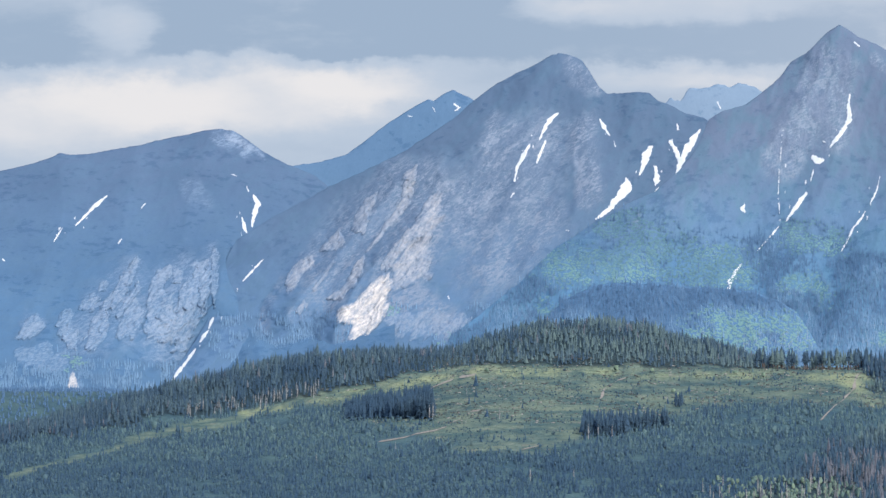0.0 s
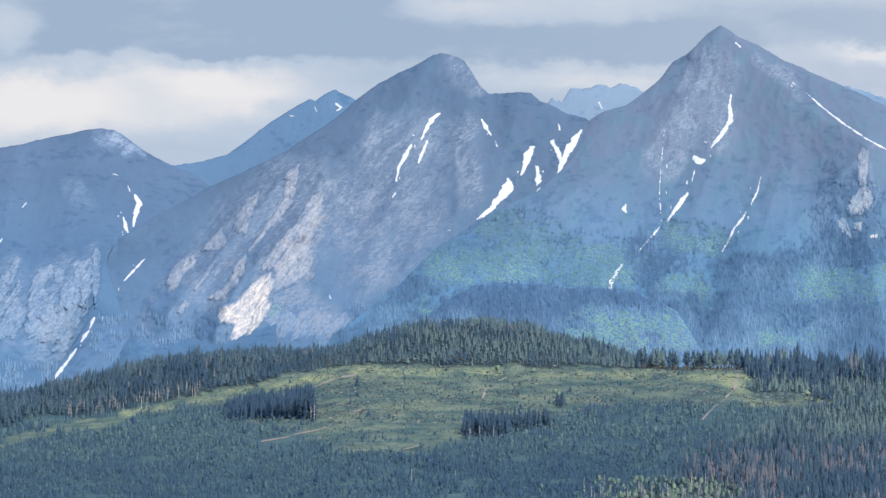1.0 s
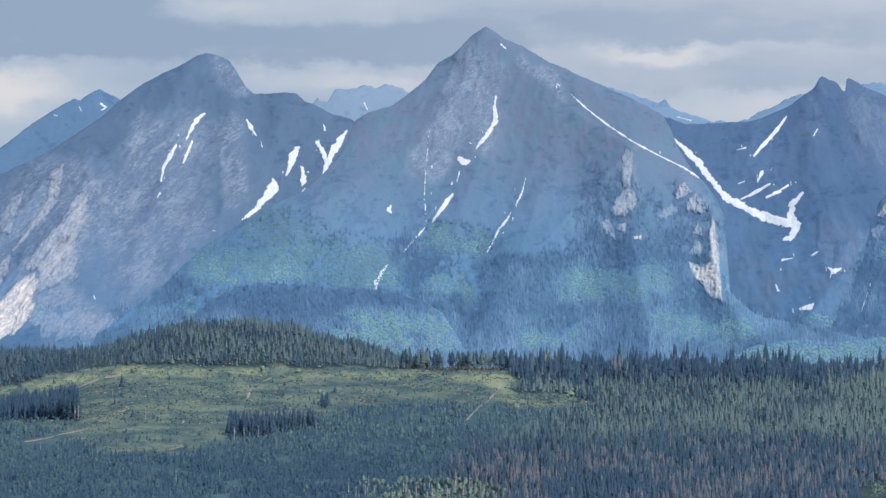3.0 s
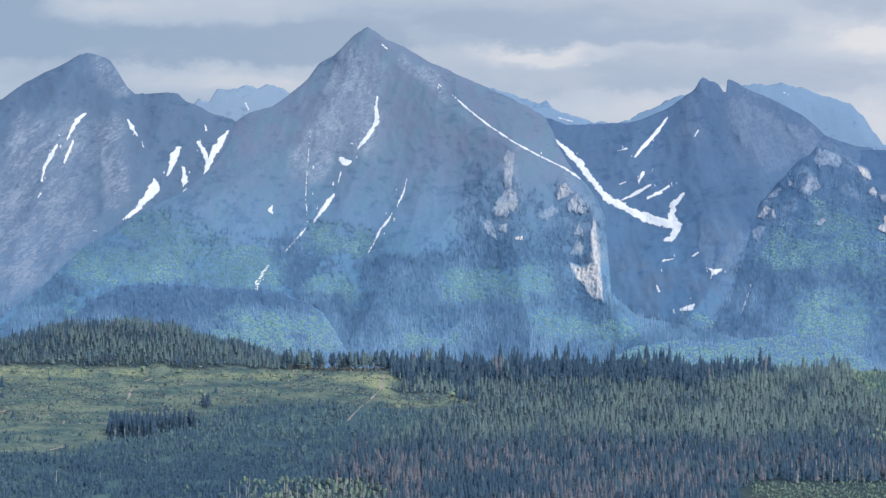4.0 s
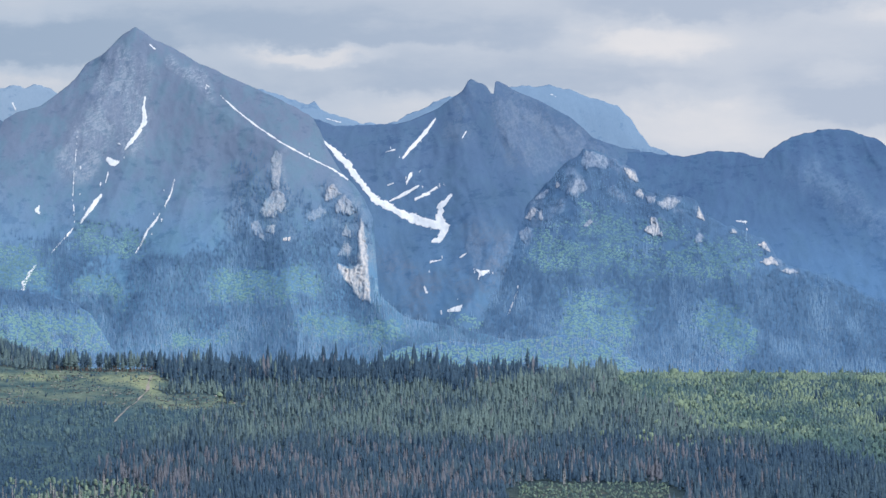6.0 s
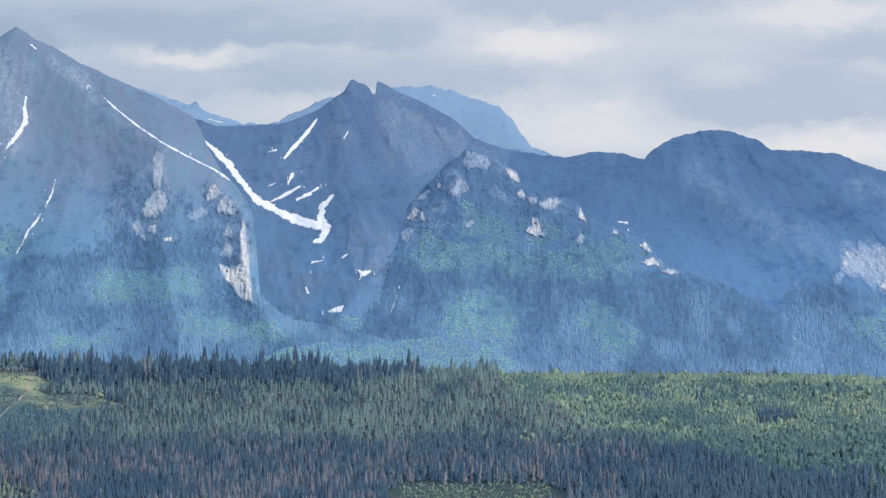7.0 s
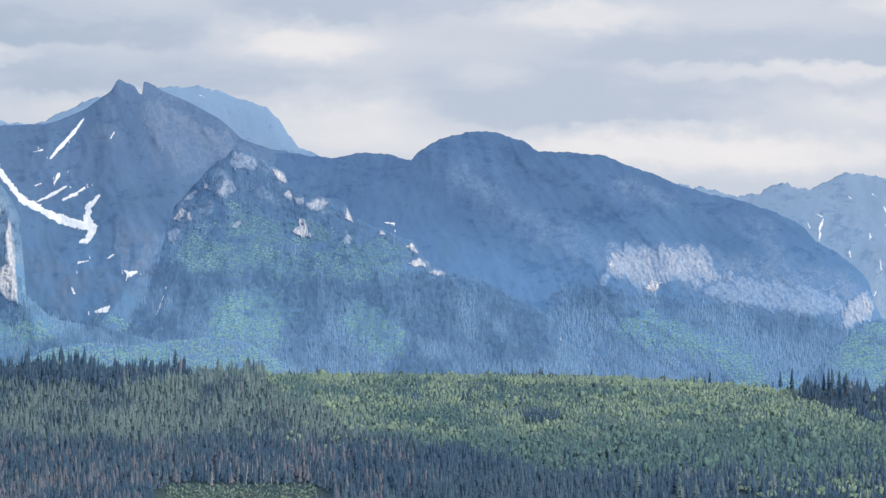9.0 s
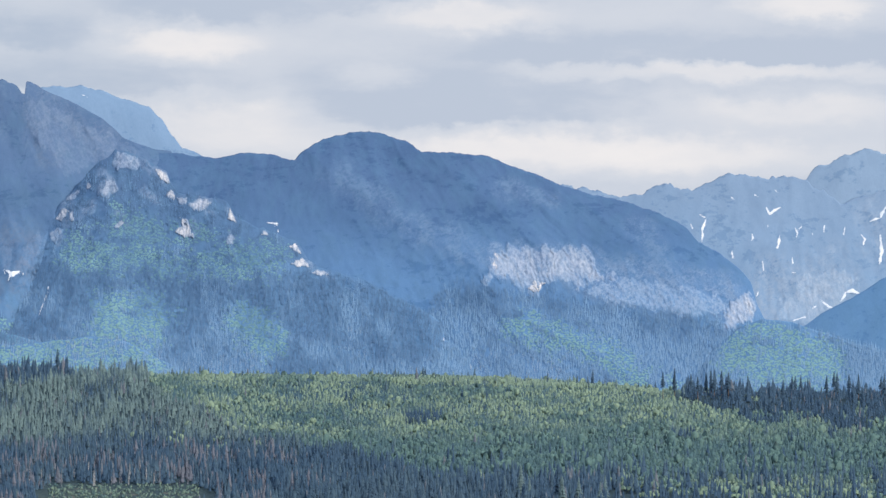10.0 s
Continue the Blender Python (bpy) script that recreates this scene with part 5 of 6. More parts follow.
def single_spruce(spot, height, wide, turn, model, label, pale):
    """A spruce of its own, with a stem and a crown; alike trees share their meshes."""
    key = (model, bool(pale))
    m = pose(*spot, 0, 0, turn) @ Matrix.Diagonal((height * wide, height * wide, height, 1))
    if key not in SPRUCE_MODELS:
        tree = new("spruce_tree")
        sv, sf = spruce_shape(300 + model, 11, 10, 0.19, 0.06) if model < 4 else spruce_shape(300 + model, 7, 9, 0.17, 0.40 if model == 4 else 0.2)
        part("crown", sv, sf, SPRUCE, tree, 0.7 if pale else 0.25)
        part("trunk", *stem_shape(), BARK, tree)
        tagged(tree, label, "tree", "spruces")
        tree.matrix_basis = m
        SPRUCE_MODELS[key] = tree
    else:
        tree = copy_thing(SPRUCE_MODELS[key], pose(*spot, 0, 0, turn))
        tree.matrix_basis = m
        tree["label"] = label


BROAD_MODELS = {}


def single_broadleaf(spot, height, turn, model, label):
    """A broadleaf tree with an uneven crown of clumps on a short stem."""
    m = pose(*spot, 0, 0, turn) @ Matrix.Diagonal((height, height, height, 1))
    if model not in BROAD_MODELS:
        tree = new("broadleaf_tree")
        sv, sf = blob_shape(500 + model, 9)
        sv = sv * np.array((1.15, 1.15, 0.9)) + np.array((0, 0, 0.1))
        part("crown", sv, sf, BROAD, tree, 0.55 + 0.12 * model)
        part("trunk", *stem_shape(), BARK, tree)
        tagged(tree, label, "tree", "broadleaf trees")
        BROAD_MODELS[model] = tree
    else:
        tree = copy_thing(BROAD_MODELS[model], pose(*spot, 0, 0, turn))
        tree["label"] = label
    tree.matrix_basis = m


DEAD_MODELS = {}


def dead_tree(spot, height, turn, model):
    """A dead spruce: bleached stem and broken branches."""
    m = pose(*spot, 0, 0, turn) @ Matrix.Diagonal((height, height, height, 1))
    if model not in DEAD_MODELS:
        tree = new("dead_tree")
        sv, sf = dead_shape(400 + model, 18)
        part("crown", sv[4:], sf[3:] - 4, DEAD, tree, 0.75)
        part("trunk", *stem_shape(), DEAD, tree, 0.95)
        tagged(tree, "bleached bare dead spruce at the forest's edge", "tree", "dead spruces")
        DEAD_MODELS[model] = tree
    else:
        tree = copy_thing(DEAD_MODELS[model], pose(*spot, 0, 0, turn))
    tree.matrix_basis = m


def plant():
    rng = np.random.RandomState(5)
    tree = [spruce_shape(k, 3, 6, 0.155 + 0.012 * k) for k in range(6)]
    small = [spruce_shape(40 + k, 3, 5, 0.27, 0.02) for k in range(6)]
    # tall spruce
    u, r, v = scatter(3.8, 11)
    tall, green, dark = zones(u, v)
    deadness = np.where((u > 1300) & (v > 770), smooth(772 + 20 * smooth(2000, 1500, u), 822, v) * smooth(1300, 1500, u) * smooth(2700, 2480, u), 0.03)
    deadness = deadness * smooth(0.40, 0.56, fbm(u / 60, v / 14, 91)) * 0.62
    edge = (u > 330) & (u < 560) & (v > along(LEFT_EDGE, u) - 14)
    deadness = np.where(edge, 0.5, deadness)
    dead = tall & (rng.rand(len(u)) < deadness)
    brown = dead & (rng.rand(len(u)) < 0.62) & ~edge
    dead &= ~brown
    live = tall & ~dead & (rng.rand(len(u)) < 0.95)
    h = 5.6 * (0.62 + 0.75 * fbm(u / 35, v / 15, 92)) * rng.uniform(0.6, 1.35, len(u)) * (1 + 0.45 * smooth(740, 860, v))
    h = np.where((u > 830) & (u < 1350) & (v < 655), h * 1.2, h)
    old = (u > 1500) & (v < 684 - 30 * smooth(1950, 2350, u) + 44 * (fbm(u / 50, v / 18, 85) - 0.5)) & (u < 2400) & (rng.rand(len(u)) < 0.85)
    h = np.where(old, h * 1.25, np.where((u > 1600) & (v < 790), h * 0.9, h))
    dark_top = (u > 3290) & (v < 765)
    h = np.where(dark_top & (v < 715), h * (0.5 + 0.75 * smooth(0.35, 0.65, fbm(u / 45, 3.5, 87))), h)
    tint = np.clip(0.6 * rng.rand(len(u)) + 1.0 * (fbm(u / 90, v / 30, 93) - 0.5) + 0.27, 0, 0.9)
    # darker down the slope: cloud shade painted into the trees' tint
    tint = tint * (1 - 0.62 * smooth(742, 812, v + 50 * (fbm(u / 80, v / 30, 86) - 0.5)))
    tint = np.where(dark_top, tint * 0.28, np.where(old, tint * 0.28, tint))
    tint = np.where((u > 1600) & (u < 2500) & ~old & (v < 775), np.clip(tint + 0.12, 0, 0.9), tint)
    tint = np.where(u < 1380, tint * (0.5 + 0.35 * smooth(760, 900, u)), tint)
    h = np.where(u < 1380, h * (0.72 + 0.26 * smooth(820, 640, u)), h)
    tint = np.where(brown, 0.98, tint)
    tint = np.where(rng.rand(len(u)) < 0.012 + 0.05 * (fbm(u / 50, v / 20, 94) > 0.6), 0.96, tint)
    emergent = live & (v < along(CREST_V, u) + 16) & (rng.rand(len(u)) < 0.13)
    h = np.where(emergent, h * rng.uniform(1.3, 1.5 + 0.6 * ((u > 1500) & (u < 2450)), len(u)), h)
    pts = on_ground(u, r)
    forest = live & off_track(u, v)
    forest &= ~((v > 845) & (openness(u, v) > 0.4))
    corner = (((u - 1395) / 140) ** 2 + ((v - 880) / 26) ** 2 < 1)
    forest &= ~(corner & (rng.rand(len(u)) < 0.93))
    dead &= ~((v > 845) & (openness(u, v) > 0.4))
    forest &= ~((u > 2160) & (u < 2430) & (v > 852))
    forest &= ~((u > 3150) & (v > 866) & (rng.rand(len(u)) < 0.8))
    # the nearest row, the small stands and the trees that stand out on the crest are single trees
    pool = [np.nonzero(live & (r < 2285))[0], np.nonzero(emergent)[0]]
    for group, most, label in zip(pool, (70, 52), ("dark green spruce at the forest's near edge", "tall spruce standing out above the forest crest")):
        group = group[forest[group]]
        group = group[rng.permutation(len(group))][:most]
        for i in group:
            single_spruce(pts[i], h[i], rng.uniform(0.85, 1.2), rng.uniform(0, 360), rng.randint(0, 4), label, tint[i] > 0.45)
        forest[group] = False
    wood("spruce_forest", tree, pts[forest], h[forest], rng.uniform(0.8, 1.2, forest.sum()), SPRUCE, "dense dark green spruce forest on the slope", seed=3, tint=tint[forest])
    wood("dead_trees", [dead_shape(k, 14) for k in range(5)], pts[dead], h[dead] * 0.95, rng.uniform(0.8, 1.3, dead.sum()), DEAD, "bare grey-brown dead spruces among the forest", seed=6, tint=np.where(edge[dead], 0.75, 0.15) + np.where(edge[dead], 0.25, 0.4) * rng.rand(dead.sum()))
    # bleached dead trees and light green saplings at the forest's foot
    for k in range(60):
        uu, vv = rng.normal(1395, 75), rng.uniform(862, 902)
        if k >= 40:
            uu, vv = rng.uniform(1900, 2360), rng.uniform(838, 854)
        dead_tree(on_ground(np.array(uu), np.array(dist_at(uu, vv))), rng.uniform(5.5, 10.0), rng.uniform(0, 360), k % 4)
    for k in range(34):
        uu = rng.uniform(335, 565)
        vv = float(along(LEFT_EDGE, uu)) + rng.uniform(-6, 8)
        dead_tree(on_ground(np.array(uu), np.array(dist_at(uu, vv))), rng.uniform(5.0, 9.0), rng.uniform(0, 360), k % 4)
    for uu, vv, hh in ((1041, 777, 9.0), (1058, 775, 8.0), (1083, 773, 7.5), (938, 852, 8.0), (760, 742, 9.0), (766, 741, 10.0), (884, 742, 6.5), (1015, 848, 6.0), (1180, 712, 5.0), (1290, 700, 5.5), (826, 700, 4.5), (700, 800, 6.0), (560, 820, 5.5)):
        dead_tree(on_ground(np.array(float(uu)), np.array(dist_at(uu, vv))), hh, rng.uniform(0, 360), rng.randint(0, 4))
    uu, vv = rng.normal(1395, 80, 420), rng.uniform(850, 904, 420)
    spots = on_ground(uu, np.array([dist_at(a, b) for a, b in zip(uu, vv)]))
    wood("broadleaf_saplings", [blob_shape(180 + k, 4) for k in range(4)], spots, rng.uniform(1.6, 3.6, 420), rng.uniform(0.7, 1.1, 420), FRESH, "light green saplings among bleached dead trees", seed=16, tint=rng.uniform(0.25, 0.8, 420))
    uu, vv = rng.uniform(2165, 2430, 1100), rng.uniform(852, 903, 1100)
    spots = on_ground(uu, np.array([dist_at(a, b) for a, b in zip(uu, vv)]))
    wood("broadleaf_saplings", [blob_shape(190 + k, 3) for k in range(4)], spots, rng.uniform(0.5, 1.7, 1100), rng.uniform(0.9, 1.4, 1100), FRESH, "low light green saplings on a small forest clearing", seed=17, tint=rng.uniform(0.2, 0.85, 1100))
    # a row of light broadleaf trees at the foot of the slope, and a few on the rise
    for k in range(90):
        uu = rng.uniform(3170, 3660)
        vv = 872 + 0.03 * (uu - 3400) + rng.uniform(-9, 12)
        single_broadleaf(on_ground(np.array(uu), np.array(dist_at(uu, vv))), rng.uniform(2.2, 4.4), rng.uniform(0, 360), k % 4, "light green broadleaf tree in a row below the slope")
    for k in range(46):
        uu, vv = (rng.normal(2430, 70), rng.normal(775, 12)) if k < 26 else (rng.uniform(2600, 3300), rng.uniform(690, 780))
        single_broadleaf(on_ground(np.array(uu), np.array(dist_at(uu, vv))), rng.uniform(2.8, 5.0), rng.uniform(0, 360), k % 4, "round light green broadleaf tree among young spruces")
    # big dark conifers close to the eye
    for k in range(34):
        uu = rng.uniform(2560, 2860) if k < 22 else rng.uniform(2960, 3180)
        rr = rng.uniform(2252, 2285) if k < 22 else rng.uniform(2262, 2320)
        single_spruce(on_ground(np.array(uu), np.array(rr)), rng.uniform(11, 19) if k < 22 else rng.uniform(12, 20), rng.uniform(0.85, 1.15), rng.uniform(0, 360), rng.randint(0, 4), "tall dark green spruce at the forest's near edge", k > 24)
    # small dark stands left on the clearing
    for (u0, u1, v0, v1, high), most, space in (((614, 764, 716, 742, 13.5), 44, 2.7), ((1034, 1112, 756, 772, 12.0), 18, 3.2), ((1118, 1182, 748, 758, 10.5), 14, 3.6), ((1196, 1212, 708, 722, 6.0), 6, 3.0), ((2800, 2862, 728, 746, 5.5), 12, 3.4), ((3268, 3300, 764, 776, 6.5), 6, 3.4), ((1655, 1690, 700, 712, 7.0), 6, 4.0)):
        us, rs, vs = scatter(space, int(u0), u0=u0, u1=u1)
        ok = np.nonzero((vs > v0 + 5 * rng.rand(len(us))) & (vs < v1))[0]
        ps = on_ground(us, rs)
        front = ok[np.argsort(rs[ok])]
        for i in front[:most]:
            grown = np.interp(us[i], (614, 660, 764), (0.45, 0.75, 1.05)) if u0 == 614 else 1.0
            single_spruce(ps[i], grown * high * rng.uniform(0.6, 1.2), rng.uniform(0.75, 1.1), rng.uniform(0, 360), rng.randint(0, 4), "dark spruce in a small stand on the clearing", False)
        if len(front) > most:
            i = front[most:]
            wood("spruce_stand", tree, ps[i], (np.interp(us[i], (614, 660, 764), (0.45, 0.75, 1.05)) if u0 == 614 else 1.0) * high * rng.uniform(0.8, 1.15, len(i)), rng.uniform(0.75, 1.1, len(i)), SPRUCE, "small dark stand of spruces left on the clearing", seed=15, tint=np.full(len(i), 0.1))
    uu = np.concatenate([rng.uniform(612, 766, 150), rng.uniform(1032, 1184, 70)])
    vv = np.where(uu < 900, rng.uniform(738, 748, 220), 772 - 0.10 * (uu - 1034) + rng.uniform(-3, 5, 220))
    wood("shrubs", [blob_shape(210 + k, 2) for k in range(4)], on_ground(uu, np.array([dist_at(a, b) for a, b in zip(uu, vv)])), rng.uniform(0.8, 2.6, 220), rng.uniform(0.9, 1.4, 220), YOUNG, "low green shrubs at the foot of a spruce stand", "shrubs", seed=18, tint=rng.uniform(0.1, 0.7, 220))
    # lone young trees scattered over the clearing
    for uu, vv, hh in ((1208, 712, 6.5), (1407, 691, 3.5), (1414, 714, 4.0), (1424, 715, 3.2), (1472, 690, 3.4), (1491, 708, 3.6), (1000, 657, 3.0), (1016, 788, 4.0), (797, 792, 5.5), (834, 789, 5.0), (868, 796, 5.0),
                       (1641, 712, 5.0), (1560, 715, 4.0), (1601, 712, 4.5), (1614, 711, 3.8), (1330, 700, 3.0), (905, 745, 3.0), (1250, 735, 4.0), (1275, 728, 3.4), (980, 770, 3.0), (1120, 690, 2.6)):
        single_spruce(on_ground(np.array(float(uu)), np.array(dist_at(uu, vv))), hh, rng.uniform(0.9, 1.4), rng.uniform(0, 360), rng.randint(0, 4), "lone young spruce on the clearing", hh > 4.2)
    for uu, vv, hh in ((1191, 697, 3.2), (1198, 701, 2.6), (1090, 658, 4.0), (1636, 702, 4.0), (1154, 660, 3.0), (1300, 663, 2.8), (862, 660, 3.2), (1350, 668, 3.0)):
        single_broadleaf(on_ground(np.array(float(uu)), np.array(dist_at(uu, vv))), hh, rng.uniform(0, 360), rng.randint(0, 4), "lone green broadleaf tree on the clearing")
    # a thin row of trees with bare lower stems on the brow
    for k in range(86):
        uu = rng.uniform(1336, 1534)
        rr = dist_at(uu, 655) + rng.uniform(0, 40)
        single_spruce(on_ground(np.array(uu), np.array(rr)), rng.uniform(8.0, 13.5), rng.uniform(0.9, 1.3), rng.uniform(0, 360), 4 + k % 2, "slender tree with a bare lower stem on the brow", k % 3 == 0)
    for k in range(26):
        uu = rng.uniform(3300, 3780) if k > 3 else rng.uniform(3235, 3300)
        rr = dist_at(uu, 705) + rng.uniform(0, 40)
        single_spruce(on_ground(np.array(uu), np.array(rr)), rng.uniform(13.0, 20.0), rng.uniform(0.65, 0.95), rng.uniform(0, 360), 4 + k % 2, "tall dark tree with a bare lower stem on the brow", False)
    # light green regrowth
    u, r, v = scatter(2.4, 12)
    _, green, _ = zones(u, v)
    bushy = fbm(u / 40, v / 12, 95)
    gap = fbm(u / 26, v / 8, 98) < 0.74
    leafy = green & gap & (rng.rand(len(u)) < 0.10 + smooth(0.42, 0.7, bushy) * 0.5)
    needle = green & gap & ~leafy & (rng.rand(len(u)) < 0.85)
    pts = on_ground(u, r)
    h = rng.uniform(1.2, 2.9, len(u)) * np.where(rng.rand(len(u)) < 0.035, 1.8, 1.0)
    blobs = [blob_shape(60 + k, 1) for k in range(8)]
    # the lower green regrowth is tinted darker to stand in for cloud shade
    lower = smooth(742 - 24 * smooth(2900, 3150, u), 800, v + 30 * (fbm(u / 90, v / 20, 100) - 0.5)) * np.where(v > 838, 0.2, 1.0)
    tint = np.clip(rng.rand(len(u)) * 0.5 + 1.5 * (fbm(u / 70, v / 16, 99) - 0.42) + 0.15, 0, 1) * (1 - 0.85 * lower)
    h = h * (1 + 0.5 * lower)
    wood("broadleaf_thicket", blobs, pts[leafy], h[leafy], rng.uniform(0.9, 1.4, leafy.sum()), BROAD, "light green young broadleaf thicket on the rise", seed=7, tint=tint[leafy])
    wood("young_spruces", small, pts[needle], h[needle] * 1.02, rng.uniform(0.95, 1.4, needle.sum()), FRESH, "young green spruces in the bright regrowth", seed=8, tint=tint[needle])
    # dark regrowth round the meadow
    u, r, v = scatter(2.75, 13)
    _, _, dark = zones(u, v)
    thin = openness(u, v)
    chance = (1 - 0.965 * thin) * smooth(0.16, 0.45, fbm(u / 60, v / 14, 96)) * 0.95
    dark &= (rng.rand(len(u)) < chance) & off_track(u, v)
    leafy = dark & (rng.rand(len(u)) < 0.18 + 0.5 * smooth(0.42, 0.6, fbm(u / 45, v / 11, 101)))
    needle = dark & ~leafy
    pts = on_ground(u, r)
    h = rng.uniform(1.1, 3.5, len(u)) * (0.7 + 0.7 * fbm(u / 50, v / 15, 97)) * np.where(rng.rand(len(u)) < 0.012, 2.1, 1.0)
    # cloud shade over the bottom of the regrowth, put into its tint
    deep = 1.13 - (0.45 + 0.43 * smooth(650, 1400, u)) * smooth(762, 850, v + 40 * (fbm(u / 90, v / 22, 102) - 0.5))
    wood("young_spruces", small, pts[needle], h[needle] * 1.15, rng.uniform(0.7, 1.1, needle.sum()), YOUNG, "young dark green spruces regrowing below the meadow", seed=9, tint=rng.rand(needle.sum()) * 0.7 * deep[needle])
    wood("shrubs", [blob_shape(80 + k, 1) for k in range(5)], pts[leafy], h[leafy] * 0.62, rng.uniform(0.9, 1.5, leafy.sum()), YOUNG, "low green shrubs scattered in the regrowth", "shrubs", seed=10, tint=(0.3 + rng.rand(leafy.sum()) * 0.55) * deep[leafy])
    # the forest on the rise beyond
    u, r, v = scatter(4.5, 14, 3290, 3480, -140, 400)
    pts = on_ground(u, r)
    ok = (rng.rand(len(u)) < 0.8) & (smooth(380, 200, u) > rng.rand(len(u)))
    wood("spruce_forest", small, pts[ok], rng.uniform(2.5, 4.5, ok.sum()), rng.uniform(0.8, 1.2, ok.sum()), FAR_SPRUCE, "low hazy blue-green forest on the rise beyond", seed=12, tint=rng.rand(ok.sum()) * 0.4)


plant()


FAR_CONE = [spruce_shape(100 + k, 2, 5, 0.17, 0.0) for k in range(4)]
FAR_BLOB = [blob_shape(120 + k, 1) for k in range(5)]
FAR_STEM = [dead_shape(140 + k, 3) for k in range(4)]


def cover(mount, areas, greens, seed, thin=0.25, dead=(), spacing=3.7, scrub=(), tone=0.35):
    """Forest on a mountain's face: spruce over broad strokes, turning to broadleaf by and by, dead stems and dwarf pine."""
    rng = np.random.RandomState(seed)
    every = list(areas) + list(greens) + list(dead) + list(scrub)
    s = np.array(every, float)
    wide = s[:, 4].max()
    lo_u, hi_u = max(mount.crest[0][0] + 4, s[:, [0, 2]].min() - 1.6 * wide), min(mount.crest[-1][0] - 4, s[:, [0, 2]].max() + 1.6 * wide)
    u, v = np.meshgrid(np.arange(lo_u, hi_u, spacing), np.arange(s[:, [1, 3]].min() - 1.3 * wide, min(765 if lo_u < 400 else 690, s[:, [1, 3]].max() + 1.3 * wide), spacing * 0.85))
    u = (u + rng.uniform(-0.6, 0.6, u.shape) * spacing).ravel()
    v = (v + rng.uniform(-0.6, 0.6, v.shape) * spacing).ravel()
    wu, wv = u + 46 * (fbm(u / 30, v / 22, seed + 1) - 0.5), v + 36 * (fbm(u / 30, v / 22, seed + 2) - 0.5)

    def share(strokes, inner, outer):
        m = np.zeros(len(u))
        for u1, v1, u2, v2, w in strokes:
            d, _ = stroke(wu, wv, u1, v1, u2, v2)
            m = np.maximum(m, smooth(outer, inner, d / w))
        return m

    leaf = share(greens, 0.5, 1.6) * smooth(0.18, 0.42, fbm(u / 36, v / 24, seed + 6))
    low = share(scrub, 0.5, 1.3) * smooth(0.40, 0.52, fbm(u / 16, v / 10, seed + 7))
    m = np.maximum(share(areas, 0.6, 1.35), np.maximum(leaf, low))
    m = m * smooth(thin, thin + 0.12, fbm(u / 20, v / 13, seed + 4))
    stems = share(dead, 0.4, 1.4) * 0.42 * smooth(0.40, 0.58, fbm(u / 34, v / 26, seed + 8))
    roll = rng.rand(len(u))
    ok = (v > mount.top(u) + 2) & (mount.rock(u, v) < 0.55)
    broad = rng.rand(len(u)) < leaf * 0.95
    pine = ~broad & (rng.rand(len(u)) < low * 0.6)
    bleached = ok & (roll < stems)
    grown = ok & ~bleached & (roll < m)
    e = 3.0
    du, dv = mount.at(u + e, v) - mount.at(u - e, v), mount.at(u, v + e) - mount.at(u, v - e)
    slope = np.cross(dv, du)
    slope = slope / np.linalg.norm(slope, axis=1, keepdims=True)
    slope = np.where((slope[:, 1] < 0)[:, None], slope, -slope)
    spots = mount.at(u, v)
    # tint also lightens down the slope, painting in the thicker haze there
    tint = np.clip(0.22 * rng.rand(len(u)) + 1.3 * (fbm(u / 60, v / 44, seed + 9) - 0.5) + 0.6 * (fbm(u / 9, v / 44, seed + 10) - 0.5) + tone - 0.16 + 0.5 * smooth(440, 660, v) + 0.30 * leaf, 0, 1)
    size = rng.uniform(0.65, 1.3, len(u))
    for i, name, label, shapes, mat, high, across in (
            (grown & ~broad & ~pine, "spruce_forest", "hazy blue-green spruce forest on the mountain's foot", FAR_CONE, FAR_SPRUCE, 5.0, 0.72),
            (grown & broad, "broadleaf_forest", "hazy blue-green broadleaf forest on the mountain's foot", FAR_BLOB, FAR_BROAD, 1.45, 2.7),
            (grown & pine, "pine_scrub", "dark hazy blue-green dwarf pine scrub round pale crags", FAR_BLOB, FAR_SPRUCE, 1.3, 1.9),
            (bleached, "dead_trees", "bare dead trunks painted pale hazy blue on a forested slope", FAR_STEM, FAR_DEAD, 5.5, 1.2)):
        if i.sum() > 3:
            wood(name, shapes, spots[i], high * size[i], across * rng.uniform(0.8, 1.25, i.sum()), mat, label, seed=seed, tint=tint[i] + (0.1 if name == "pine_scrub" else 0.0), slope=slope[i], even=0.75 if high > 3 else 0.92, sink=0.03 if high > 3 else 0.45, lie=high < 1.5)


cover(main_peak, ((1520, 560, 1890, 565, 70), (1690, 400, 1780, 470, 48), (1600, 480, 1850, 490, 42), (1830, 420, 1850, 470, 24), (800, 625, 1000, 570, 42), (900, 540, 1000, 480, 24), (1500, 480, 1850, 470, 30), (1330, 460, 1480, 560, 40), (1930, 600, 2150, 630, 28), (1925, 552, 2150, 606, 18), (1380, 620, 1900, 640, 50)),
      ((1000, 470, 1280, 470, 45), (1080, 410, 1150, 430, 40), (960, 545, 1000, 560, 14), (1180, 450, 1300, 480, 40), (1390, 420, 1480, 430, 25), (1400, 500, 1460, 520, 20), (1640, 500, 1790, 500, 26), (1800, 570, 1940, 590, 20), (1560, 600, 1640, 600, 12)),
      201, 0.14, dead=((1560, 600, 1900, 610, 40), (1900, 540, 2150, 605, 18), (1380, 560, 1460, 620, 30)), scrub=((1690, 330, 1790, 400, 45), (1830, 360, 1880, 420, 30)), tone=0.14)
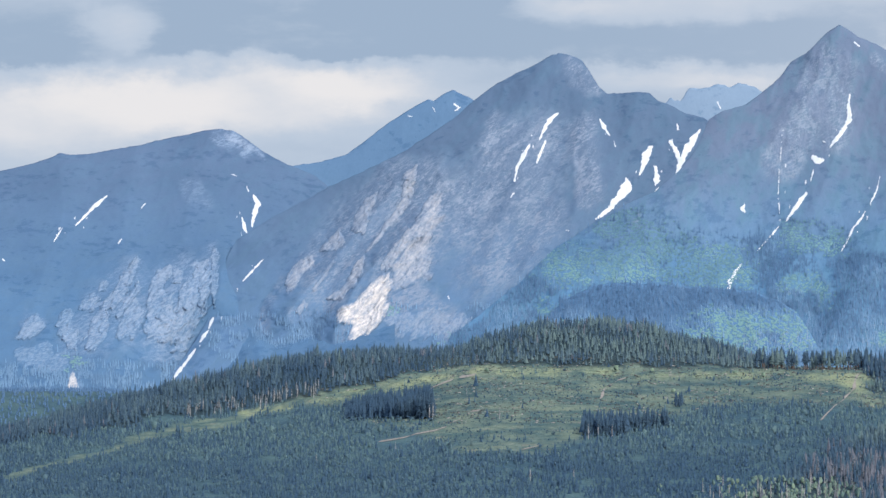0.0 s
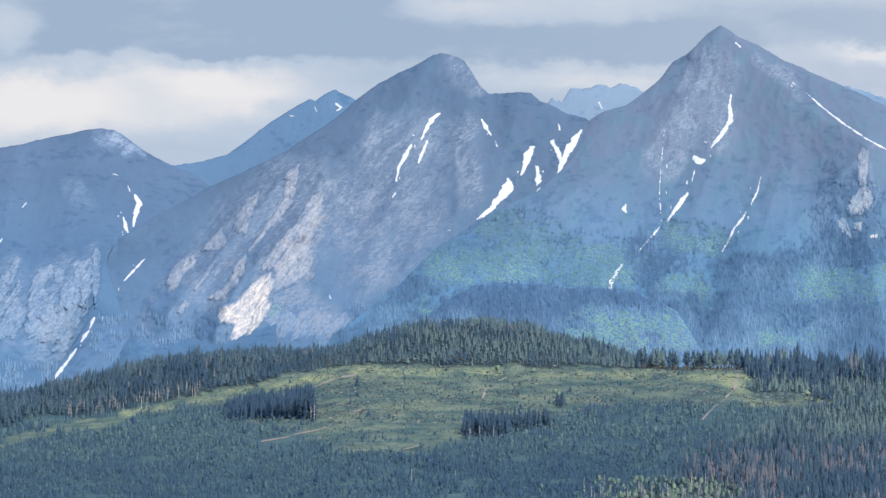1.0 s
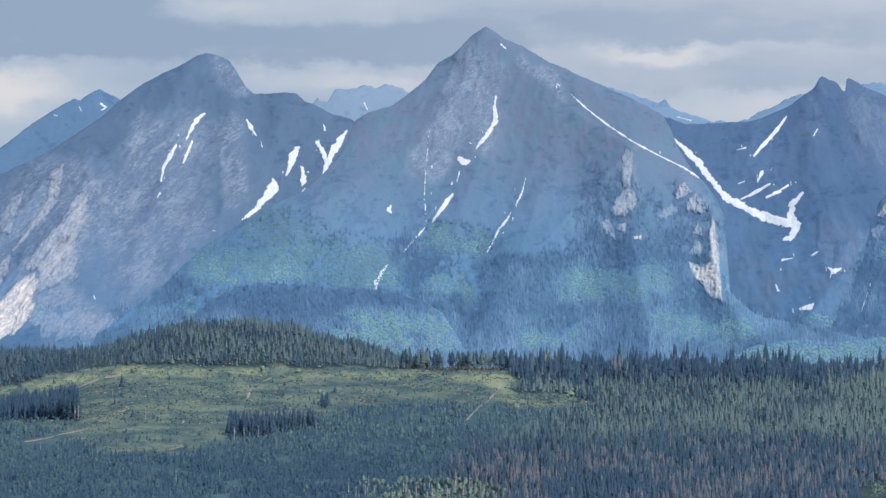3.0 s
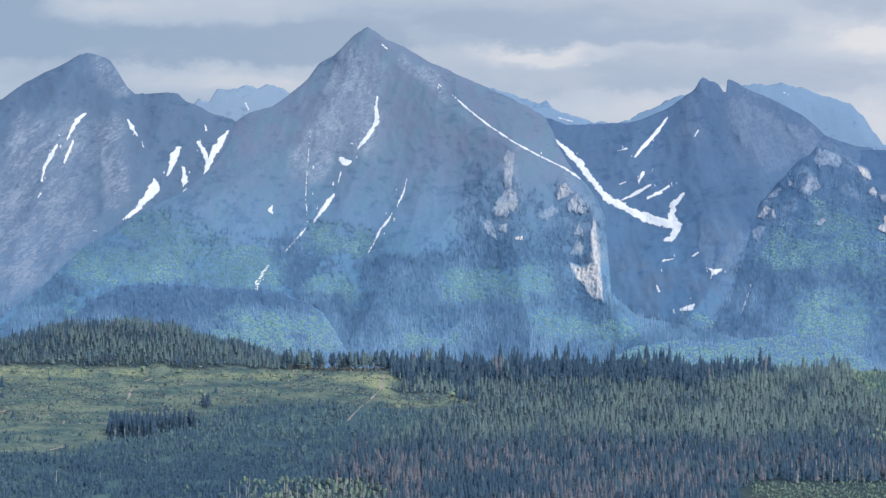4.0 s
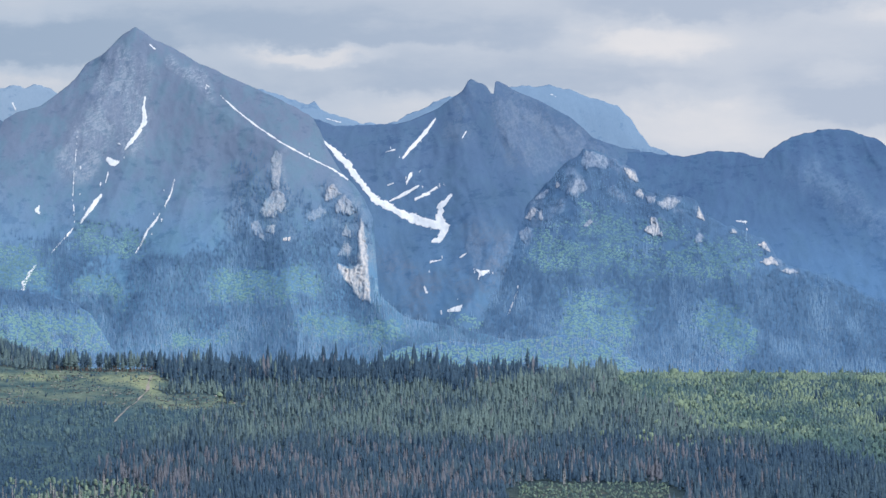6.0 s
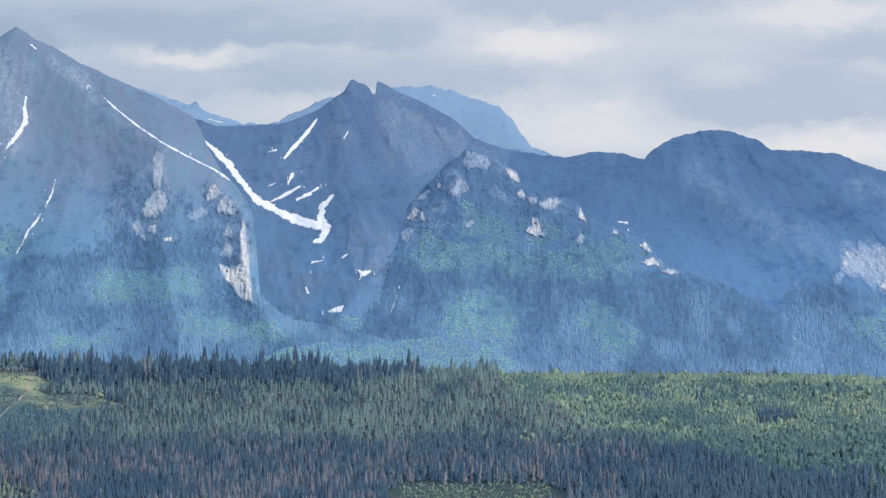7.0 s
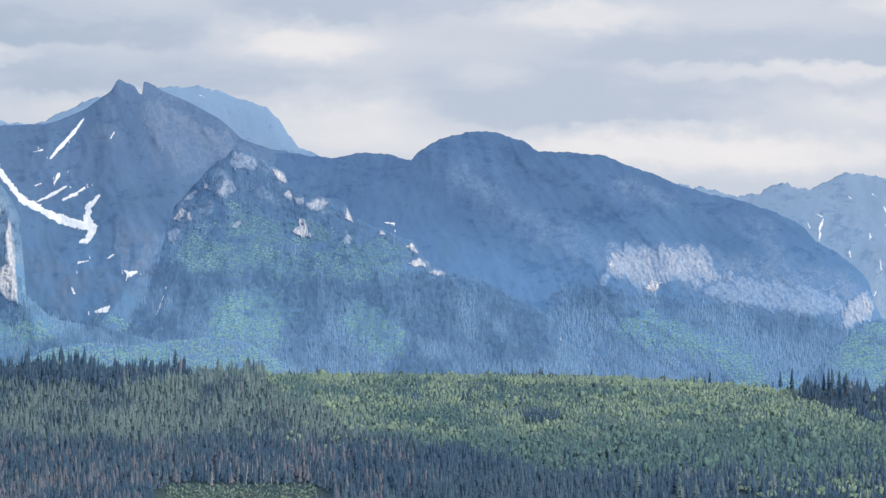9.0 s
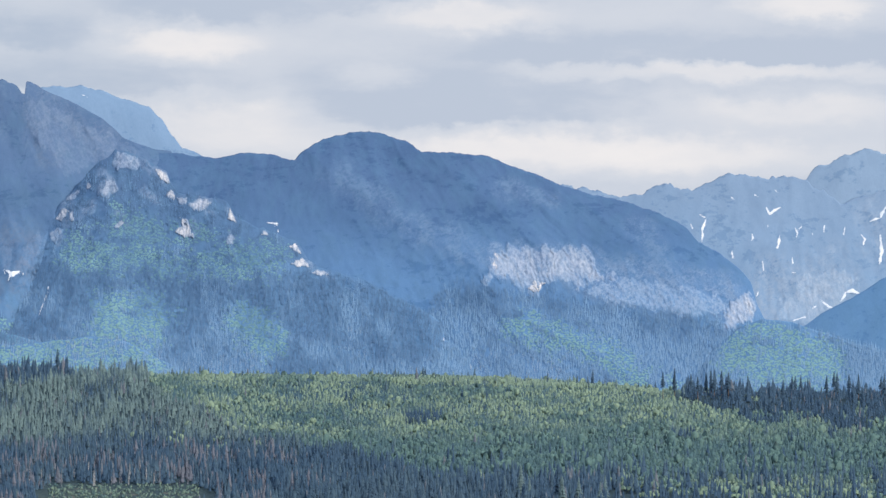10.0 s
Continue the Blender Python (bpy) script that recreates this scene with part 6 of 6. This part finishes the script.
cover(foot_hill, ((980, 540, 1400, 540, 40), (930, 610, 1450, 615, 45), (1420, 600, 1470, 680, 40)), ((1240, 590, 1420, 590, 34), (1000, 590, 1150, 600, 20)), 203, 0.02, dead=((1240, 610, 1420, 610, 20),), tone=0.1)
cover(front_hill, ((2160, 520, 2720, 560, 75), (2230, 470, 2540, 480, 40), (2560, 510, 2830, 580, 45), (2040, 610, 2920, 650, 50)),
      ((2220, 440, 2560, 455, 34), (2280, 565, 2330, 560, 50), (2510, 560, 2550, 600, 32), (2300, 390, 2360, 410, 30), (2420, 410, 2460, 440, 26), (2100, 640, 2300, 630, 20)),
      205, 0.12, dead=((2040, 620, 2340, 615, 26), (2360, 640, 2560, 640, 20), (2700, 600, 2760, 640, 24)), scrub=((2282, 285, 2240, 400, 45), (2320, 320, 2460, 380, 32), (2200, 400, 2300, 400, 40), (2480, 400, 2620, 450, 28), (2640, 490, 2740, 510, 22)), tone=0.08)
cover(valley_hill, ((1850, 670, 2440, 670, 36), (1900, 640, 2400, 622, 24), (1900, 650, 1960, 630, 20)), ((1920, 640, 2340, 620, 36), (1940, 620, 2360, 606, 24)), 207, 0.1, dead=((2000, 615, 2340, 610, 34),))
cover(twin_peaks, ((1960, 590, 2120, 590, 26),), ((2060, 560, 2100, 580, 14),), 216, 0.3, scrub=((2120, 470, 2170, 420, 26),))
cover(east_mountain, ((2900, 560, 3350, 620, 60), (2930, 650, 3380, 660, 40)), ((2990, 570, 3060, 600, 24), (3070, 585, 3260, 690, 24)), 209, 0.14, dead=((2930, 640, 3100, 650, 24),))
cover(east_hill, ((3540, 610, 3740, 660, 40), (3330, 640, 3420, 600, 30), (3330, 680, 3760, 690, 50)), ((3380, 620, 3520, 640, 46), (3420, 580, 3480, 590, 16)), 211, 0.04)
cover(left_mountain, ((0, 668, 300, 672, 26), (60, 645, 110, 645, 20)), ((95, 640, 135, 640, 11),), 213, 0.35)
cover(west_peak, ((420, 600, 600, 600, 40), (860, 560, 960, 520, 22)), ((700, 560, 800, 590, 20),), 214, 0.4)


# ---- felled wood on the clearing ----
def felled():
    rng = np.random.RandomState(77)
    u, r, v = scatter(3.2, 78, 2420, 2860, 560, 1700)
    ok = (openness(u, v) > 0.5) & (rng.rand(len(u)) < smooth(0.38, 0.58, fbm(u / 50, v / 5, 79)) * 0.9) & (v < 750)
    u, r = u[ok], r[ok]
    logs = []
    for k in range(4):
        w, hgt = 0.05 + 0.02 * k, 0.16 + 0.05 * k
        base = np.array([(-0.5, -w, 0), (0.5, -w * 0.7, 0), (0.5, w * 0.7, 0), (-0.5, w, 0), (-0.45, 0, hgt), (0.4, 0, hgt * 0.7)])
        logs.append((base, np.array([(0, 1, 5), (0, 5, 4), (1, 2, 5), (2, 3, 4), (2, 4, 5), (3, 0, 4)])))
    size = rng.uniform(0.7, 2.2, len(u))
    wood("felled_wood", logs, on_ground(u, r) + np.array((0, 0, 0.1)), size, rng.uniform(0.8, 1.3, len(u)), FELLED, "scattered felled logs and brushwood on the clearing", "logs", 80, tint=rng.rand(len(u)) ** 3)
    u, r, v = scatter(2.9, 81, 2420, 2860, 560, 1700)
    ok = (openness(u, v) > 0.4) & (rng.rand(len(u)) < 0.6 * smooth(0.40, 0.58, fbm(u / 46, v / 5, 82)))
    u, r = u[ok], r[ok]
    wood("stumps", [blob_shape(160 + k, 1) for k in range(4)], on_ground(u, r), rng.uniform(0.3, 0.95, len(u)), rng.uniform(1.2, 2.4, len(u)), YOUNG, "low dark tufts and stumps on the clearing", "shrubs", 83, tint=rng.rand(len(u)) * 0.4)


felled()
